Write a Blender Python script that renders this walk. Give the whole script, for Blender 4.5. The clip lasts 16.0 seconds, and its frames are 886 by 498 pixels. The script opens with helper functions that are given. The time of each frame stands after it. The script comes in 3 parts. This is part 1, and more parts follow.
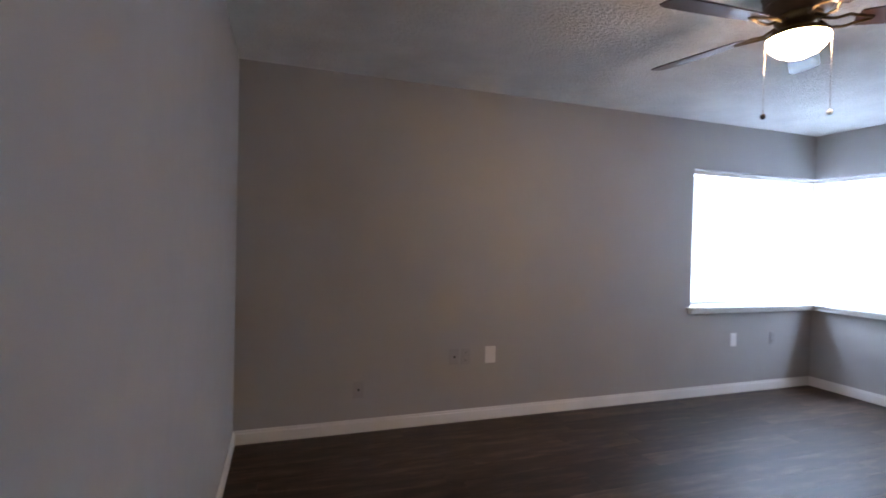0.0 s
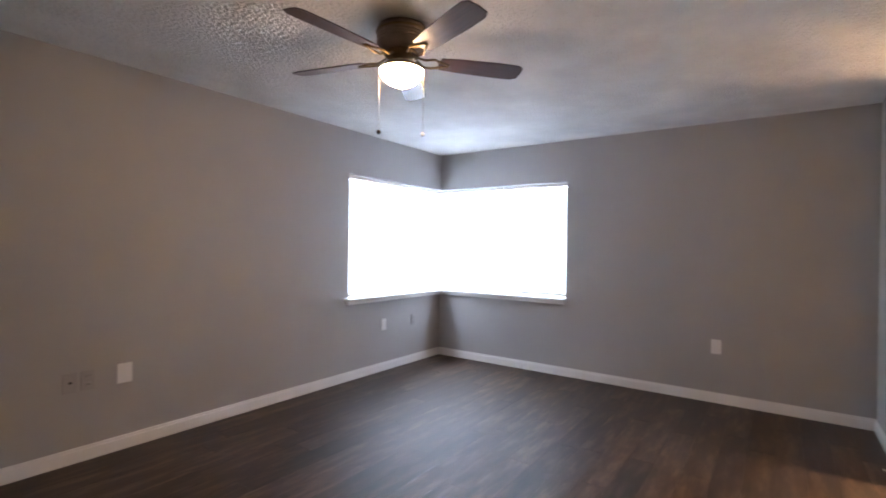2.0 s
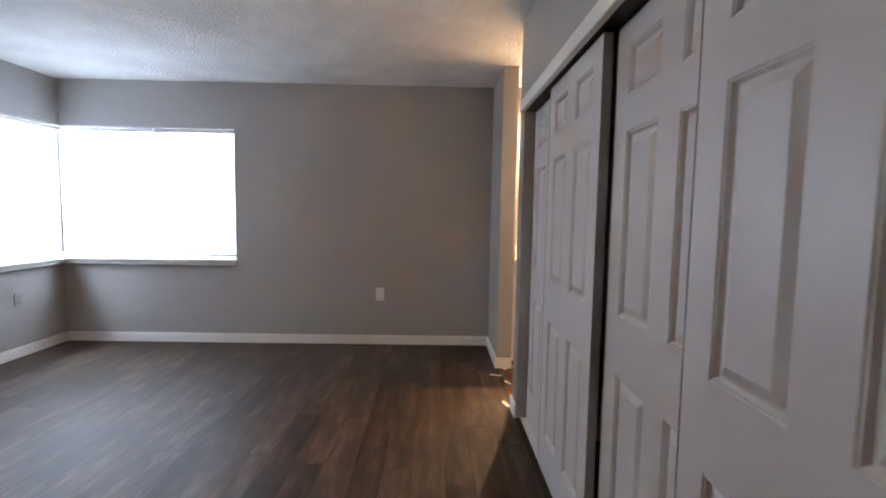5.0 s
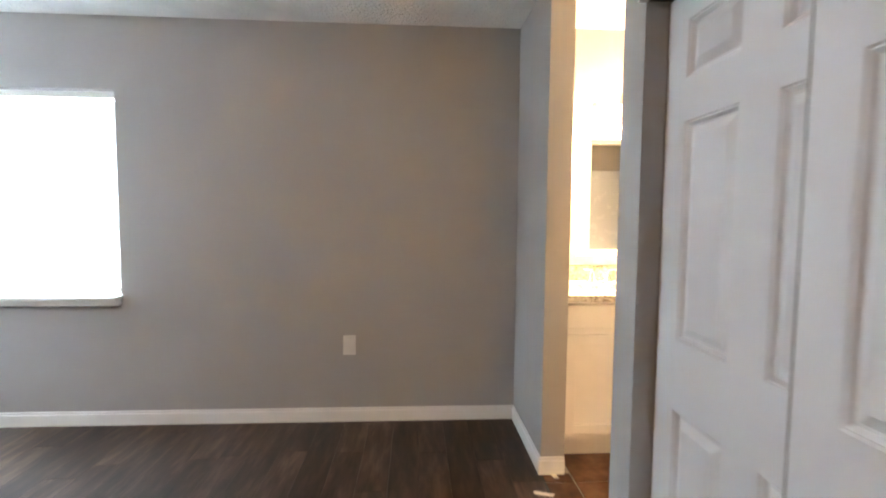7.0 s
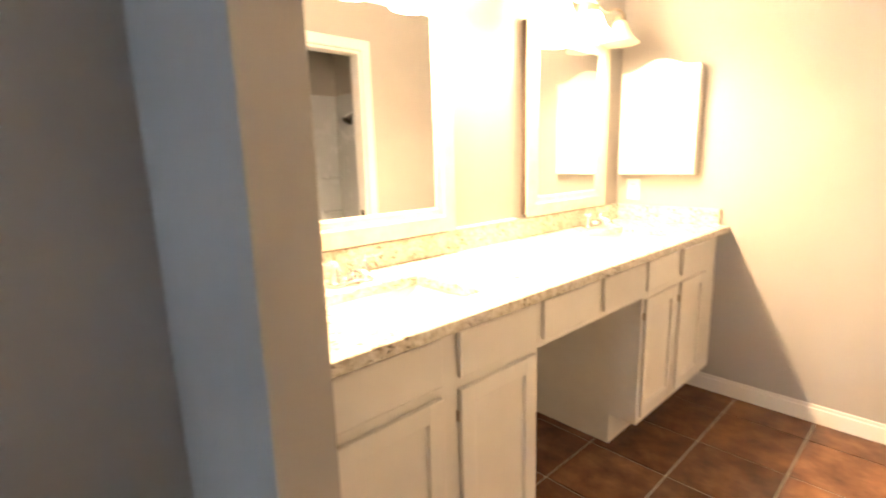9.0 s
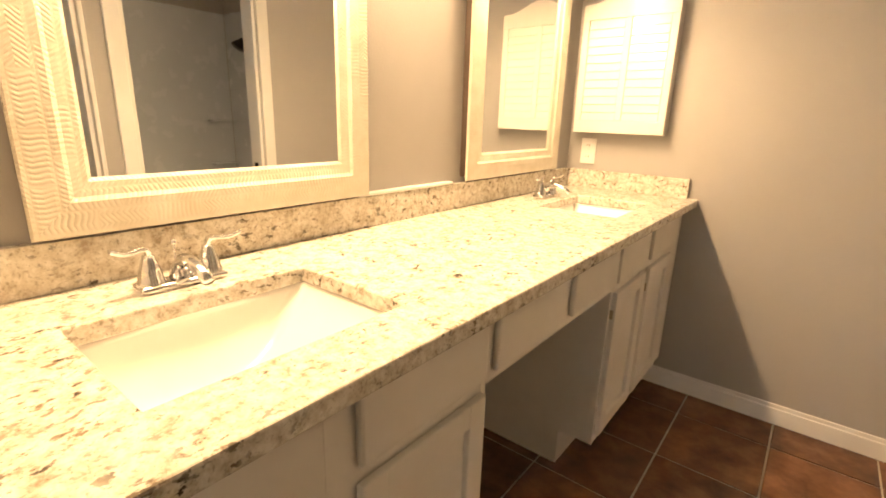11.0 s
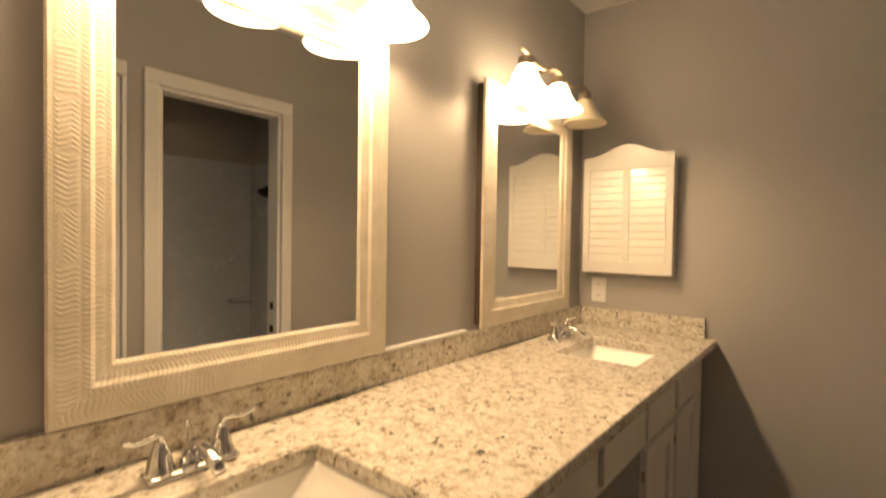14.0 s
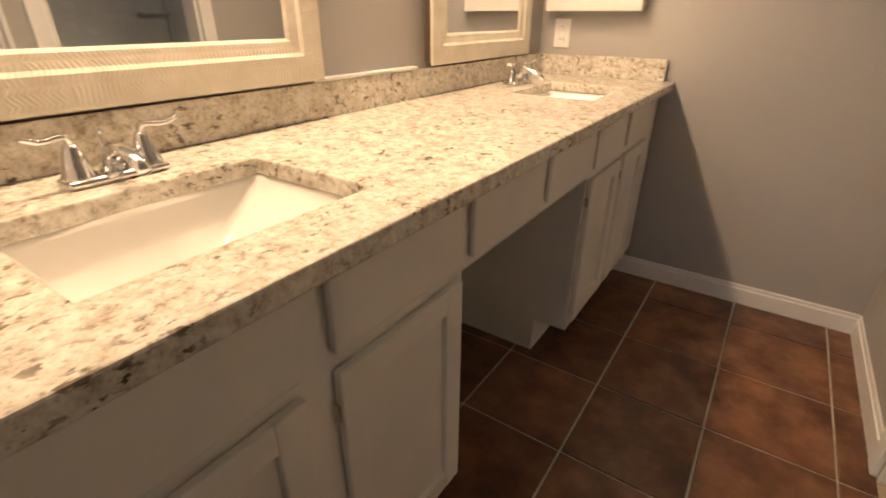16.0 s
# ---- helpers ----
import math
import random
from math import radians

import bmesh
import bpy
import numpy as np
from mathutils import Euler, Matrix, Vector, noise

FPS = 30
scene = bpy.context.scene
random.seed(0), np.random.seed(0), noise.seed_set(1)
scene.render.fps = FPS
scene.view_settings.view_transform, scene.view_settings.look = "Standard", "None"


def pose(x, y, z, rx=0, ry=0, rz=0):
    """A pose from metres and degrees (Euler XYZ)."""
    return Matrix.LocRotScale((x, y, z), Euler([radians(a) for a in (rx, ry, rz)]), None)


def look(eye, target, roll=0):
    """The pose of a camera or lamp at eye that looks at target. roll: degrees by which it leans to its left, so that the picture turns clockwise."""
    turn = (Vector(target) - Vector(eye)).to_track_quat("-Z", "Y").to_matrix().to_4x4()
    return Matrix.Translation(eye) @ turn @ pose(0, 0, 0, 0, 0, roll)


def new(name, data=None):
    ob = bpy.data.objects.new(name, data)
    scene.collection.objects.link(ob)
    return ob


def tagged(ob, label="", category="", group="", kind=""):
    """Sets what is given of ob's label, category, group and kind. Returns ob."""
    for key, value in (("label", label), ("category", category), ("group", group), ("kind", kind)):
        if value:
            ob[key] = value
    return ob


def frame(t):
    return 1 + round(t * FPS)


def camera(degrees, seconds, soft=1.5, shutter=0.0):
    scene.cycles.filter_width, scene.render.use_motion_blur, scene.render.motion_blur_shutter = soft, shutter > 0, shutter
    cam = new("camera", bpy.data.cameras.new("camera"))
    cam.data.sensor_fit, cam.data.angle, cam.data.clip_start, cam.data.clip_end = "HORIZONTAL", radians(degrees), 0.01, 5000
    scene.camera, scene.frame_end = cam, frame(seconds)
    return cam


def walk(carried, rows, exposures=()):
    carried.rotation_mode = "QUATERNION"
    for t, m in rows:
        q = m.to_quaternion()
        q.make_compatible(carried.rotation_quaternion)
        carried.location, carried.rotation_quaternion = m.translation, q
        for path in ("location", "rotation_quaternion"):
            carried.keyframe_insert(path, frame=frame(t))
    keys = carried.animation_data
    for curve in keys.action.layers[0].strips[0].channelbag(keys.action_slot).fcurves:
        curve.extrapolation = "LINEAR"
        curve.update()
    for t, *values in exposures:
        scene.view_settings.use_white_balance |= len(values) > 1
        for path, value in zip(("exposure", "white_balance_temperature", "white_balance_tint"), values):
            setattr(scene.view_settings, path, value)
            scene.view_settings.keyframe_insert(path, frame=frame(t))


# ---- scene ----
cam = camera(86.3, 16.0, soft=1.8, shutter=0.4)
PATH = [
    (0, (-4.928, -3.24, 1.324), (-4.289, -1.345, 1.293), 1.4),
    (0.5, (-4.888, -3.241, 1.326), (-4.01, -1.444, 1.312), 1.0),
    (1, (-4.808, -3.287, 1.333), (-3.575, -1.712, 1.338), 0.9),
    (1.5, (-4.773, -3.34, 1.32), (-3.298, -1.989, 1.319), 0.8),
    (2, (-4.738, -3.392, 1.32), (-3.105, -2.238, 1.311), 0.9),
    (2.5, (-4.709, -3.44, 1.319), (-2.933, -2.521, 1.297), 1.3),
    (3, (-4.697, -3.489, 1.314), (-2.796, -2.867, 1.296), 1.6),
    (3.5, (-4.691, -3.522, 1.314), (-2.717, -3.2085, 1.283), 1.8),
    (4, (-4.706, -3.540, 1.305), (-2.709, -3.465, 1.243), 2.0),
    (6.5, (-3.431, -3.383, 1.287), (-1.441, -3.443, 1.097), 0.3),
    (7, (-2.935, -3.375, 1.292), (-0.943, -3.495, 1.156), 0.5),
    (7.5, (-2.464, -3.377, 1.279), (-0.492, -3.672, 1.112), 0.2),
    (8, (-2.057, -3.421, 1.234), (-0.181, -4.077, 1.006), -0.9),
    (8.5, (-1.671, -3.583, 1.297), (0.109, -4.437, 0.976), -0.9),
    (9, (-1.402, -3.742, 1.275), (0.046, -5.07, 0.903), -1.6),
    (9.5, (-1.244, -3.923, 1.233), (-0.005, -5.418, 0.752), 0.9),
    (11.8, (-1.004, -4.157, 1.213), (0.184, -5.671, 0.667), 1.7),
    (12, (-1.001, -4.154, 1.258), (0.226, -5.688, 0.881), 2.1),
    (12.5, (-1.008, -4.14, 1.329), (0.261, -5.686, 1.374), 0.7),
    (13, (-1.01, -4.125, 1.372), (0.255, -5.653, 1.619), 0.6),
    (13.5, (-1.01, -4.13, 1.359), (0.255, -5.665, 1.569), 0.2),
    (14, (-1.008, -4.139, 1.314), (0.263, -5.683, 1.27), 0.9),
    (14.5, (-1.013, -4.14, 1.261), (0.226, -5.672, 0.919), 1.5),
    (15, (-1.026, -4.136, 1.208), (0.162, -5.633, 0.617), 2.0),
    (15.5, (-1.026, -4.143, 1.165), (0.113, -5.576, 0.36), 2.0),
    (16, (-1.011, -4.182, 1.144), (0.001, -5.663, 0.259), 0.3),
]
EXPOSURES = [(0.0, 0.1, 6300, 25), (0.5, 0.6, 6350, 26), (1.0, 0.7, 6550, 26), (1.5, 0.5, 6700, 27), (2.0, 0.3, 6850, 27), (4.0, 0.05, 6850, 26), (6.5, 0.77, 7270, 19), (7.0, 0.97, 7320, 18), (8.0, 1.17, 7270, 16), (8.5, 1.0, 7170, 15), (9.0, 0.4, 6900, 17), (9.5, -0.13, 7350, 15), (12.0, -1.23, 7200, 17), (12.5, -1.38, 7200, 18), (13.0, -1.58, 7200, 16), (14.0, -2.18, 6950, 14), (15.0, -2.18, 6450, 16), (15.5, -2.08, 6300, 17), (16.0, -1.63, 6250, 19)]
walk(cam, [(t, look(eye, target, roll)) for t, eye, target, roll in PATH], EXPOSURES)

# ---------------------------------------------------------------- world and large lights
world = bpy.data.worlds.new("world")
scene.world = world
world.use_nodes = True
wn = world.node_tree
sky = wn.nodes.new("ShaderNodeTexSky")
sky.sky_type = "NISHITA"
sky.sun_disc = False
sky.sun_elevation, sky.sun_rotation = radians(50), radians(200)
wn.links.new(sky.outputs[0], wn.nodes["Background"].inputs[0])
wn.nodes["Background"].inputs[1].default_value = 0.08
sun = new("sun", bpy.data.lights.new("sun", "SUN"))
sun.data.energy, sun.data.angle, sun.data.color = 2.0, radians(0.5), (1, 0.95, 0.88)
sun.matrix_world = look((-3, -8, 12), (0, 0, 0))

WINDOW_POWER, VANITY_POWER = 114.0, 47.0
DAY, WARM = (0.64, 0.84, 1.0), (1.0, 0.68, 0.37)


def window_lamp(name, m, w, h):
    """Daylight that stands in a window's opening, outside the blind."""
    lamp = new(name, bpy.data.lights.new(name, "AREA"))
    lamp.data.shape, lamp.data.size, lamp.data.size_y = "RECTANGLE", w, h
    lamp.data.energy, lamp.data.color = WINDOW_POWER, DAY
    lamp.matrix_world = m


window_lamp("daylight_north", look((-0.66, 0.22, 1.42), (-0.66, -1, 1.42)), 1.74, 1.24)
window_lamp("daylight_east", look((0.22, -0.70, 1.42), (-1, -0.70, 1.42)), 1.82, 1.24)


def bulb(name, place, power, radius=0.028, color=WARM):
    lamp = new(name, bpy.data.lights.new(name, "POINT"))
    lamp.data.energy, lamp.data.color, lamp.data.shadow_soft_size = power, color, radius
    lamp.location = place


# ---------------------------------------------------------------- materials
def material(name, color, rough=0.6, metal=0.0, **extra):
    m = bpy.data.materials.new(name)
    m.use_nodes = True
    b = m.node_tree.nodes["Principled BSDF"]
    b.inputs["Base Color"].default_value = (*color, 1)
    b.inputs["Roughness"].default_value = rough
    b.inputs["Metallic"].default_value = metal
    for k, v in extra.items():
        b.inputs[k.replace("_", " ")].default_value = v
    return m


def node(m, kind, **values):
    n = m.node_tree.nodes.new("ShaderNode" + kind)
    for k, v in values.items():
        n.inputs[k.replace("_", " ")].default_value = v
    return n


def join(m, a, b):
    m.node_tree.links.new(a, b)


def coords(m, scale=(1, 1, 1), space="Object"):
    c = node(m, "TexCoord")
    p = node(m, "Mapping")
    p.inputs["Scale"].default_value = scale
    join(m, c.outputs[space], p.inputs["Vector"])
    return p.outputs["Vector"]


def world_coords(m, scale=(1, 1, 1)):
    g = node(m, "NewGeometry")
    p = node(m, "Mapping")
    p.inputs["Scale"].default_value = scale
    join(m, g.outputs["Position"], p.inputs["Vector"])
    return p.outputs["Vector"]


def ramp(m, source, stops):
    r = node(m, "ValToRGB")
    e = r.color_ramp.elements
    while len(e) < len(stops):
        e.new(0.5)
    for el, (p, c) in zip(e, stops):
        el.position, el.color = p, (*c, 1)
    join(m, source, r.inputs["Fac"])
    return r.outputs["Color"]


def noise_of(m, vector, scale, detail=4, rough=0.55):
    n = node(m, "TexNoise", Scale=scale, Detail=detail, Roughness=rough)
    join(m, vector, n.inputs["Vector"])
    return n.outputs["Fac"]


def shader(m):
    return m.node_tree.nodes["Principled BSDF"]


def bump(m, height, strength, distance=0.002):
    b = node(m, "Bump", Strength=strength, Distance=distance)
    join(m, height, b.inputs["Height"])
    join(m, b.outputs["Normal"], shader(m).inputs["Normal"])


def mottled(name, color, rough, spread=0.06, scale=2.5, relief=160, strength=0.15, distance=0.002, metal=0.0):
    """Paint or plaster: slow blotches in the colour and the gloss, and a fine relief."""
    m = material(name, color, rough, metal)
    v = world_coords(m)
    slow = noise_of(m, v, scale, 5)
    lo = tuple(c * (1 - spread) for c in color)
    hi = tuple(min(1, c * (1 + spread)) for c in color)
    join(m, ramp(m, slow, [(0.3, lo), (0.7, hi)]), shader(m).inputs["Base Color"])
    mr = node(m, "MapRange", To_Min=rough - 0.06, To_Max=min(1, rough + 0.08))
    join(m, noise_of(m, v, scale * 6, 3), mr.inputs["Value"])
    join(m, mr.outputs[0], shader(m).inputs["Roughness"])
    if relief:
        bump(m, noise_of(m, v, relief, 3, 0.6), strength, distance)
    return m


PAINT = mottled("grey_wall_paint", (0.375, 0.367, 0.362), 0.50, 0.035, 1.7, 130, 0.22, 0.0025)
CEILING = mottled("popcorn_ceiling", (0.78, 0.775, 0.76), 0.95, 0.09, 3, 48, 1.0, 0.026)
TRIM = mottled("white_trim_paint", (0.76, 0.76, 0.75), 0.35, 0.03, 5, 60, 0.06, 0.001)
VANITY = mottled("white_vanity_paint", (0.77, 0.76, 0.73), 0.42, 0.04, 6, 90, 0.08, 0.001)
GLOSS = mottled("gloss_white_louvre_paint", (0.74, 0.73, 0.70), 0.20, 0.03, 6, 0)
EDGE = mottled("grey_door_edge_channel", (0.24, 0.235, 0.235), 0.4, 0.1, 8, 0)
PLATE = mottled("white_plastic_plate", (0.74, 0.74, 0.72), 0.35, 0.02, 9, 0)
PLATE_GREY = mottled("painted_over_plate", (0.335, 0.328, 0.323), 0.36, 0.03, 9, 130, 0.2)
DARK = material("dark_slot", (0.02, 0.02, 0.02), 0.7)
SUBFLOOR = mottled("floor_base", (0.03, 0.027, 0.025), 0.9, 0.1, 8, 0)
GROUT = mottled("sandy_grout", (0.36, 0.30, 0.23), 0.9, 0.15, 30, 300, 0.4)
PORCELAIN = mottled("white_porcelain", (0.82, 0.81, 0.78), 0.12, 0.01, 3, 0)
# white surround; the alcove's dim bluish light is put into its colour
SURROUND = mottled("tub_surround_dim_blue", (0.52, 0.57, 0.64), 0.25, 0.03, 2, 0)
CHROME = mottled("chrome", (0.75, 0.75, 0.76), 0.12, 0.05, 40, 0, metal=1.0)
NICKEL = mottled("brushed_nickel", (0.50, 0.43, 0.34), 0.34, 0.08, 40, 0, metal=1.0)
BRASS = mottled("antique_brass", (0.21, 0.145, 0.075), 0.40, 0.25, 20, 200, 0.1, metal=1.0)
HOUSING = mottled("bronze_fan_housing", (0.22, 0.16, 0.125), 0.42, 0.2, 12, 0, metal=0.4)
BLADE = material("dark_cherry_blade", (0.06, 0.03, 0.025), 0.35)
v = coords(BLADE, (2, 30, 30))
join(BLADE, ramp(BLADE, noise_of(BLADE, v, 3, 6), [(0.3, (0.035, 0.018, 0.016)), (0.7, (0.085, 0.045, 0.038))]), shader(BLADE).inputs["Base Color"])
MIRROR = material("mirror_glass", (0.86, 0.87, 0.86), 0.015, 1.0)
SCRAP = mottled("torn_paper_scrap", (0.78, 0.74, 0.66), 0.8, 0.05, 50, 0)
HINGE = material("dark_hinge", (0.03, 0.028, 0.026), 0.45, 0.8)

# closet doors: moulded white skin with a faint pressed wood grain
DOOR = mottled("closet_door_paint", (0.60, 0.592, 0.60), 0.38, 0.02, 3, 0)
v = coords(DOOR, (46, 46, 1.4))
bump(DOOR, noise_of(DOOR, v, 1.0, 2, 0.5), 0.04, 0.0006)

# vinyl planks
PLANK = material("dark_vinyl_plank", (0.09, 0.07, 0.06), 0.33)
info = node(PLANK, "ObjectInfo")
v = coords(PLANK, (1.4, 6.5, 1))
shift = node(PLANK, "VectorMath")
comb = node(PLANK, "CombineXYZ")
mul = node(PLANK, "Math")
mul.operation = "MULTIPLY"
mul.inputs[1].default_value = 47.0
join(PLANK, info.outputs["Random"], mul.inputs[0])
join(PLANK, mul.outputs[0], comb.inputs[0])
join(PLANK, mul.outputs[0], comb.inputs[1])
join(PLANK, v, shift.inputs[0])
join(PLANK, comb.outputs[0], shift.inputs[1])
grain = noise_of(PLANK, shift.outputs[0], 2.2, 8, 0.62)
streak = ramp(PLANK, grain, [(0.32, (0.017, 0.010, 0.007)), (0.5, (0.047, 0.029, 0.021)), (0.69, (0.108, 0.070, 0.049))])
tone = node(PLANK, "MapRange", To_Min=0.62, To_Max=1.38)
join(PLANK, info.outputs["Random"], tone.inputs["Value"])
mixc = node(PLANK, "VectorMath")
mixc.operation = "SCALE"
join(PLANK, streak, mixc.inputs[0])
join(PLANK, tone.outputs[0], mixc.inputs["Scale"])
join(PLANK, mixc.outputs[0], shader(PLANK).inputs["Base Color"])
mr = node(PLANK, "MapRange", To_Min=0.38, To_Max=0.54)
join(PLANK, grain, mr.inputs["Value"])
join(PLANK, mr.outputs[0], shader(PLANK).inputs["Roughness"])
shader(PLANK).inputs["Specular IOR Level"].default_value = 0.30
bump(PLANK, grain, 0.18, 0.0012)

# rust-brown floor tiles
TILE = material("rust_brown_tile", (0.15, 0.07, 0.04), 0.27)
info = node(TILE, "ObjectInfo")
v = world_coords(TILE)
cloud = noise_of(TILE, v, 7, 6, 0.6)
body_c = ramp(TILE, cloud, [(0.25, (0.056, 0.029, 0.020)), (0.5, (0.140, 0.064, 0.034)), (0.78, (0.26, 0.126, 0.06))])
tone = node(TILE, "MapRange", To_Min=0.75, To_Max=1.2)
join(TILE, info.outputs["Random"], tone.inputs["Value"])
mixc = node(TILE, "VectorMath")
mixc.operation = "SCALE"
join(TILE, body_c, mixc.inputs[0])
join(TILE, tone.outputs[0], mixc.inputs["Scale"])
join(TILE, mixc.outputs[0], shader(TILE).inputs["Base Color"])
bump(TILE, noise_of(TILE, v, 28, 5), 0.25, 0.002)

# speckled granite
GRANITE = material("speckled_granite", (0.6, 0.5, 0.38), 0.16)
v = world_coords(GRANITE)
base = ramp(GRANITE, noise_of(GRANITE, v, 48, 6, 0.68), [(0.32, (0.33, 0.275, 0.205)), (0.45, (0.56, 0.52, 0.445)), (0.61, (0.73, 0.71, 0.655))])
warp = node(GRANITE, "Mapping")
warp.inputs["Rotation"].default_value = (0.3, 0.2, 0.5)
warp.inputs["Scale"].default_value = (1.0, 0.62, 1.0)
join(GRANITE, v, warp.inputs["Vector"])
flecks = ramp(GRANITE, noise_of(GRANITE, warp.outputs["Vector"], 78, 5, 0.62), [(0.392, (1, 1, 1)), (0.435, (0, 0, 0))])
clusters = ramp(GRANITE, noise_of(GRANITE, v, 13, 3), [(0.36, (0, 0, 0)), (0.60, (1, 1, 1))])
both = node(GRANITE, "Math")
both.operation = "MULTIPLY"
join(GRANITE, flecks, both.inputs[0])
join(GRANITE, clusters, both.inputs[1])
mx = node(GRANITE, "Mix")
mx.data_type = "RGBA"
join(GRANITE, both.outputs[0], mx.inputs[0])
join(GRANITE, base, mx.inputs[6])
join(GRANITE, ramp(GRANITE, noise_of(GRANITE, v, 30, 2), [(0.4, (0.05, 0.042, 0.036)), (0.6, (0.22, 0.175, 0.125))]), mx.inputs[7])
fine = ramp(GRANITE, noise_of(GRANITE, v, 170, 2), [(0.30, (0.50, 0.46, 0.40)), (0.42, (1, 1, 1))])
mx2 = node(GRANITE, "Mix")
mx2.data_type, mx2.blend_type = "RGBA", "MULTIPLY"
mx2.inputs[0].default_value = 0.7
join(GRANITE, mx.outputs[2], mx2.inputs[6])
join(GRANITE, fine, mx2.inputs[7])
join(GRANITE, mx2.outputs[2], shader(GRANITE).inputs["Base Color"])


# combed cream mirror frames: strips of short segments, each with its own run of wavy grooves
def carved(name, along, across):
    m = material(name, (0.72, 0.68, 0.58), 0.42)

    def calc(operation, a, b=None, c=None):
        n = node(m, "Math")
        n.operation = operation
        for k, q in enumerate((a, b, c)):
            if isinstance(q, (int, float)):
                n.inputs[k].default_value = q
            elif q is not None:
                join(m, q, n.inputs[k])
        return n.outputs[0]

    sep = node(m, "SeparateXYZ")
    g = node(m, "NewGeometry")
    join(m, g.outputs["Position"], sep.inputs[0])
    u, w = sep.outputs[across], sep.outputs[along]
    column = calc("FLOOR", calc("DIVIDE", u, 0.036))
    moved = calc("MULTIPLY_ADD", column, 0.041, w)
    cell = calc("DIVIDE", moved, 0.088)
    segment = calc("FLOOR", cell)
    key = node(m, "CombineXYZ")
    join(m, column, key.inputs[0])
    join(m, segment, key.inputs[1])
    dice = node(m, "TexWhiteNoise")
    join(m, key.outputs[0], dice.inputs["Vector"])
    slope = calc("MULTIPLY_ADD", dice.outputs["Value"], 1.7, -0.85)
    zig = calc("PINGPONG", calc("MULTIPLY_ADD", dice.outputs["Value"], 0.05, u), 0.017)
    lean = calc("MULTIPLY", zig, slope)
    wob = calc("MULTIPLY_ADD", noise_of(m, g.outputs["Position"], 22, 3), 0.010, calc("ADD", w, lean))
    wave = calc("SINE", calc("MULTIPLY", wob, 2 * math.pi / 0.0086))
    groove = calc("POWER", calc("MULTIPLY_ADD", wave, 0.5, 0.5), 0.6)
    # grooves fade towards the ends of a segment and the borders of a strip
    end = calc("MULTIPLY", calc("PINGPONG", cell, 0.5), 9.0)
    side = calc("MULTIPLY", calc("PINGPONG", calc("DIVIDE", u, 0.036), 0.5), 6.0)
    fade = calc("MINIMUM", 1.0, calc("MINIMUM", end, side))
    worn = calc("MULTIPLY", fade, calc("MINIMUM", 1.0, calc("MULTIPLY", noise_of(m, g.outputs["Position"], 7, 2), 1.9)))
    bump(m, calc("MULTIPLY", groove, worn), 0.55, 0.0014)
    join(m, ramp(m, noise_of(m, g.outputs["Position"], 14, 4), [(0.3, (0.57, 0.525, 0.43)), (0.7, (0.69, 0.65, 0.57))]), shader(m).inputs["Base Color"])
    return m


FRAME_UP = carved("carved_frame_upright", 2, 1)
BOARD = mottled("dark_brown_board", (0.06, 0.04, 0.028), 0.7, 0.1, 20, 0)
FRAME_FLAT = carved("carved_frame_crossways", 1, 2)

# translucent blind slats
SLAT = bpy.data.materials.new("white_vinyl_slat")
SLAT.use_nodes = True
b = shader(SLAT)
b.inputs["Base Color"].default_value = (0.85, 0.86, 0.86, 1)
b.inputs["Roughness"].default_value = 0.5
tr = node(SLAT, "BsdfTranslucent", Color=(0.85, 0.88, 0.9, 1))
mixs = node(SLAT, "MixShader", Fac=0.5)
out = SLAT.node_tree.nodes["Material Output"]
join(SLAT, b.outputs[0], mixs.inputs[1])
join(SLAT, tr.outputs[0], mixs.inputs[2])
join(SLAT, mixs.outputs[0], out.inputs["Surface"])

GLASS = material("window_glass", (1, 1, 1), 0.02, 0.0, Transmission_Weight=1.0, IOR=1.05)


def lit_glass(name, color, strength, fill=(0.85, 0.8, 0.7)):
    m = material(name, fill, 0.4)
    shader(m).inputs["Emission Color"].default_value = (*color, 1)
    shader(m).inputs["Emission Strength"].default_value = strength
    return m


SHADE_LIT = lit_glass("frosted_shade_lit", (1.0, 0.76, 0.48), 86.0)
# shade over the dead bulb: a faint warm glow is added to its glass
SHADE_DIM = lit_glass("frosted_shade_dim", (1.0, 0.74, 0.42), 0.25, (0.62, 0.55, 0.42))
# the bulb inside shines through the frosted glass of a bell shade
b = shader(SHADE_LIT)
tr = node(SHADE_LIT, "BsdfTranslucent", Color=(0.92, 0.88, 0.80, 1))
mixs = node(SHADE_LIT, "MixShader", Fac=0.5)
join(SHADE_LIT, b.outputs[0], mixs.inputs[1])
join(SHADE_LIT, tr.outputs[0], mixs.inputs[2])
join(SHADE_LIT, mixs.outputs[0], SHADE_LIT.node_tree.nodes["Material Output"].inputs["Surface"])
BOWL_LIT = lit_glass("fan_bowl_lit", (1.0, 0.73, 0.43), 80.0)


# ---------------------------------------------------------------- mesh helpers
def box(bm, x0, x1, y0, y1, z0, z1, bevel=0.0):
    x0, x1 = sorted((x0, x1))
    y0, y1 = sorted((y0, y1))
    z0, z1 = sorted((z0, z1))
    r = bmesh.ops.create_cube(bm, size=1, matrix=Matrix.LocRotScale(((x0 + x1) / 2, (y0 + y1) / 2, (z0 + z1) / 2), None, (x1 - x0, y1 - y0, z1 - z0)))
    if bevel:
        edges = list({e for vv in r["verts"] for e in vv.link_edges})
        bmesh.ops.bevel(bm, geom=edges, offset=bevel, segments=2, affect="EDGES", profile=0.5)
    return bm


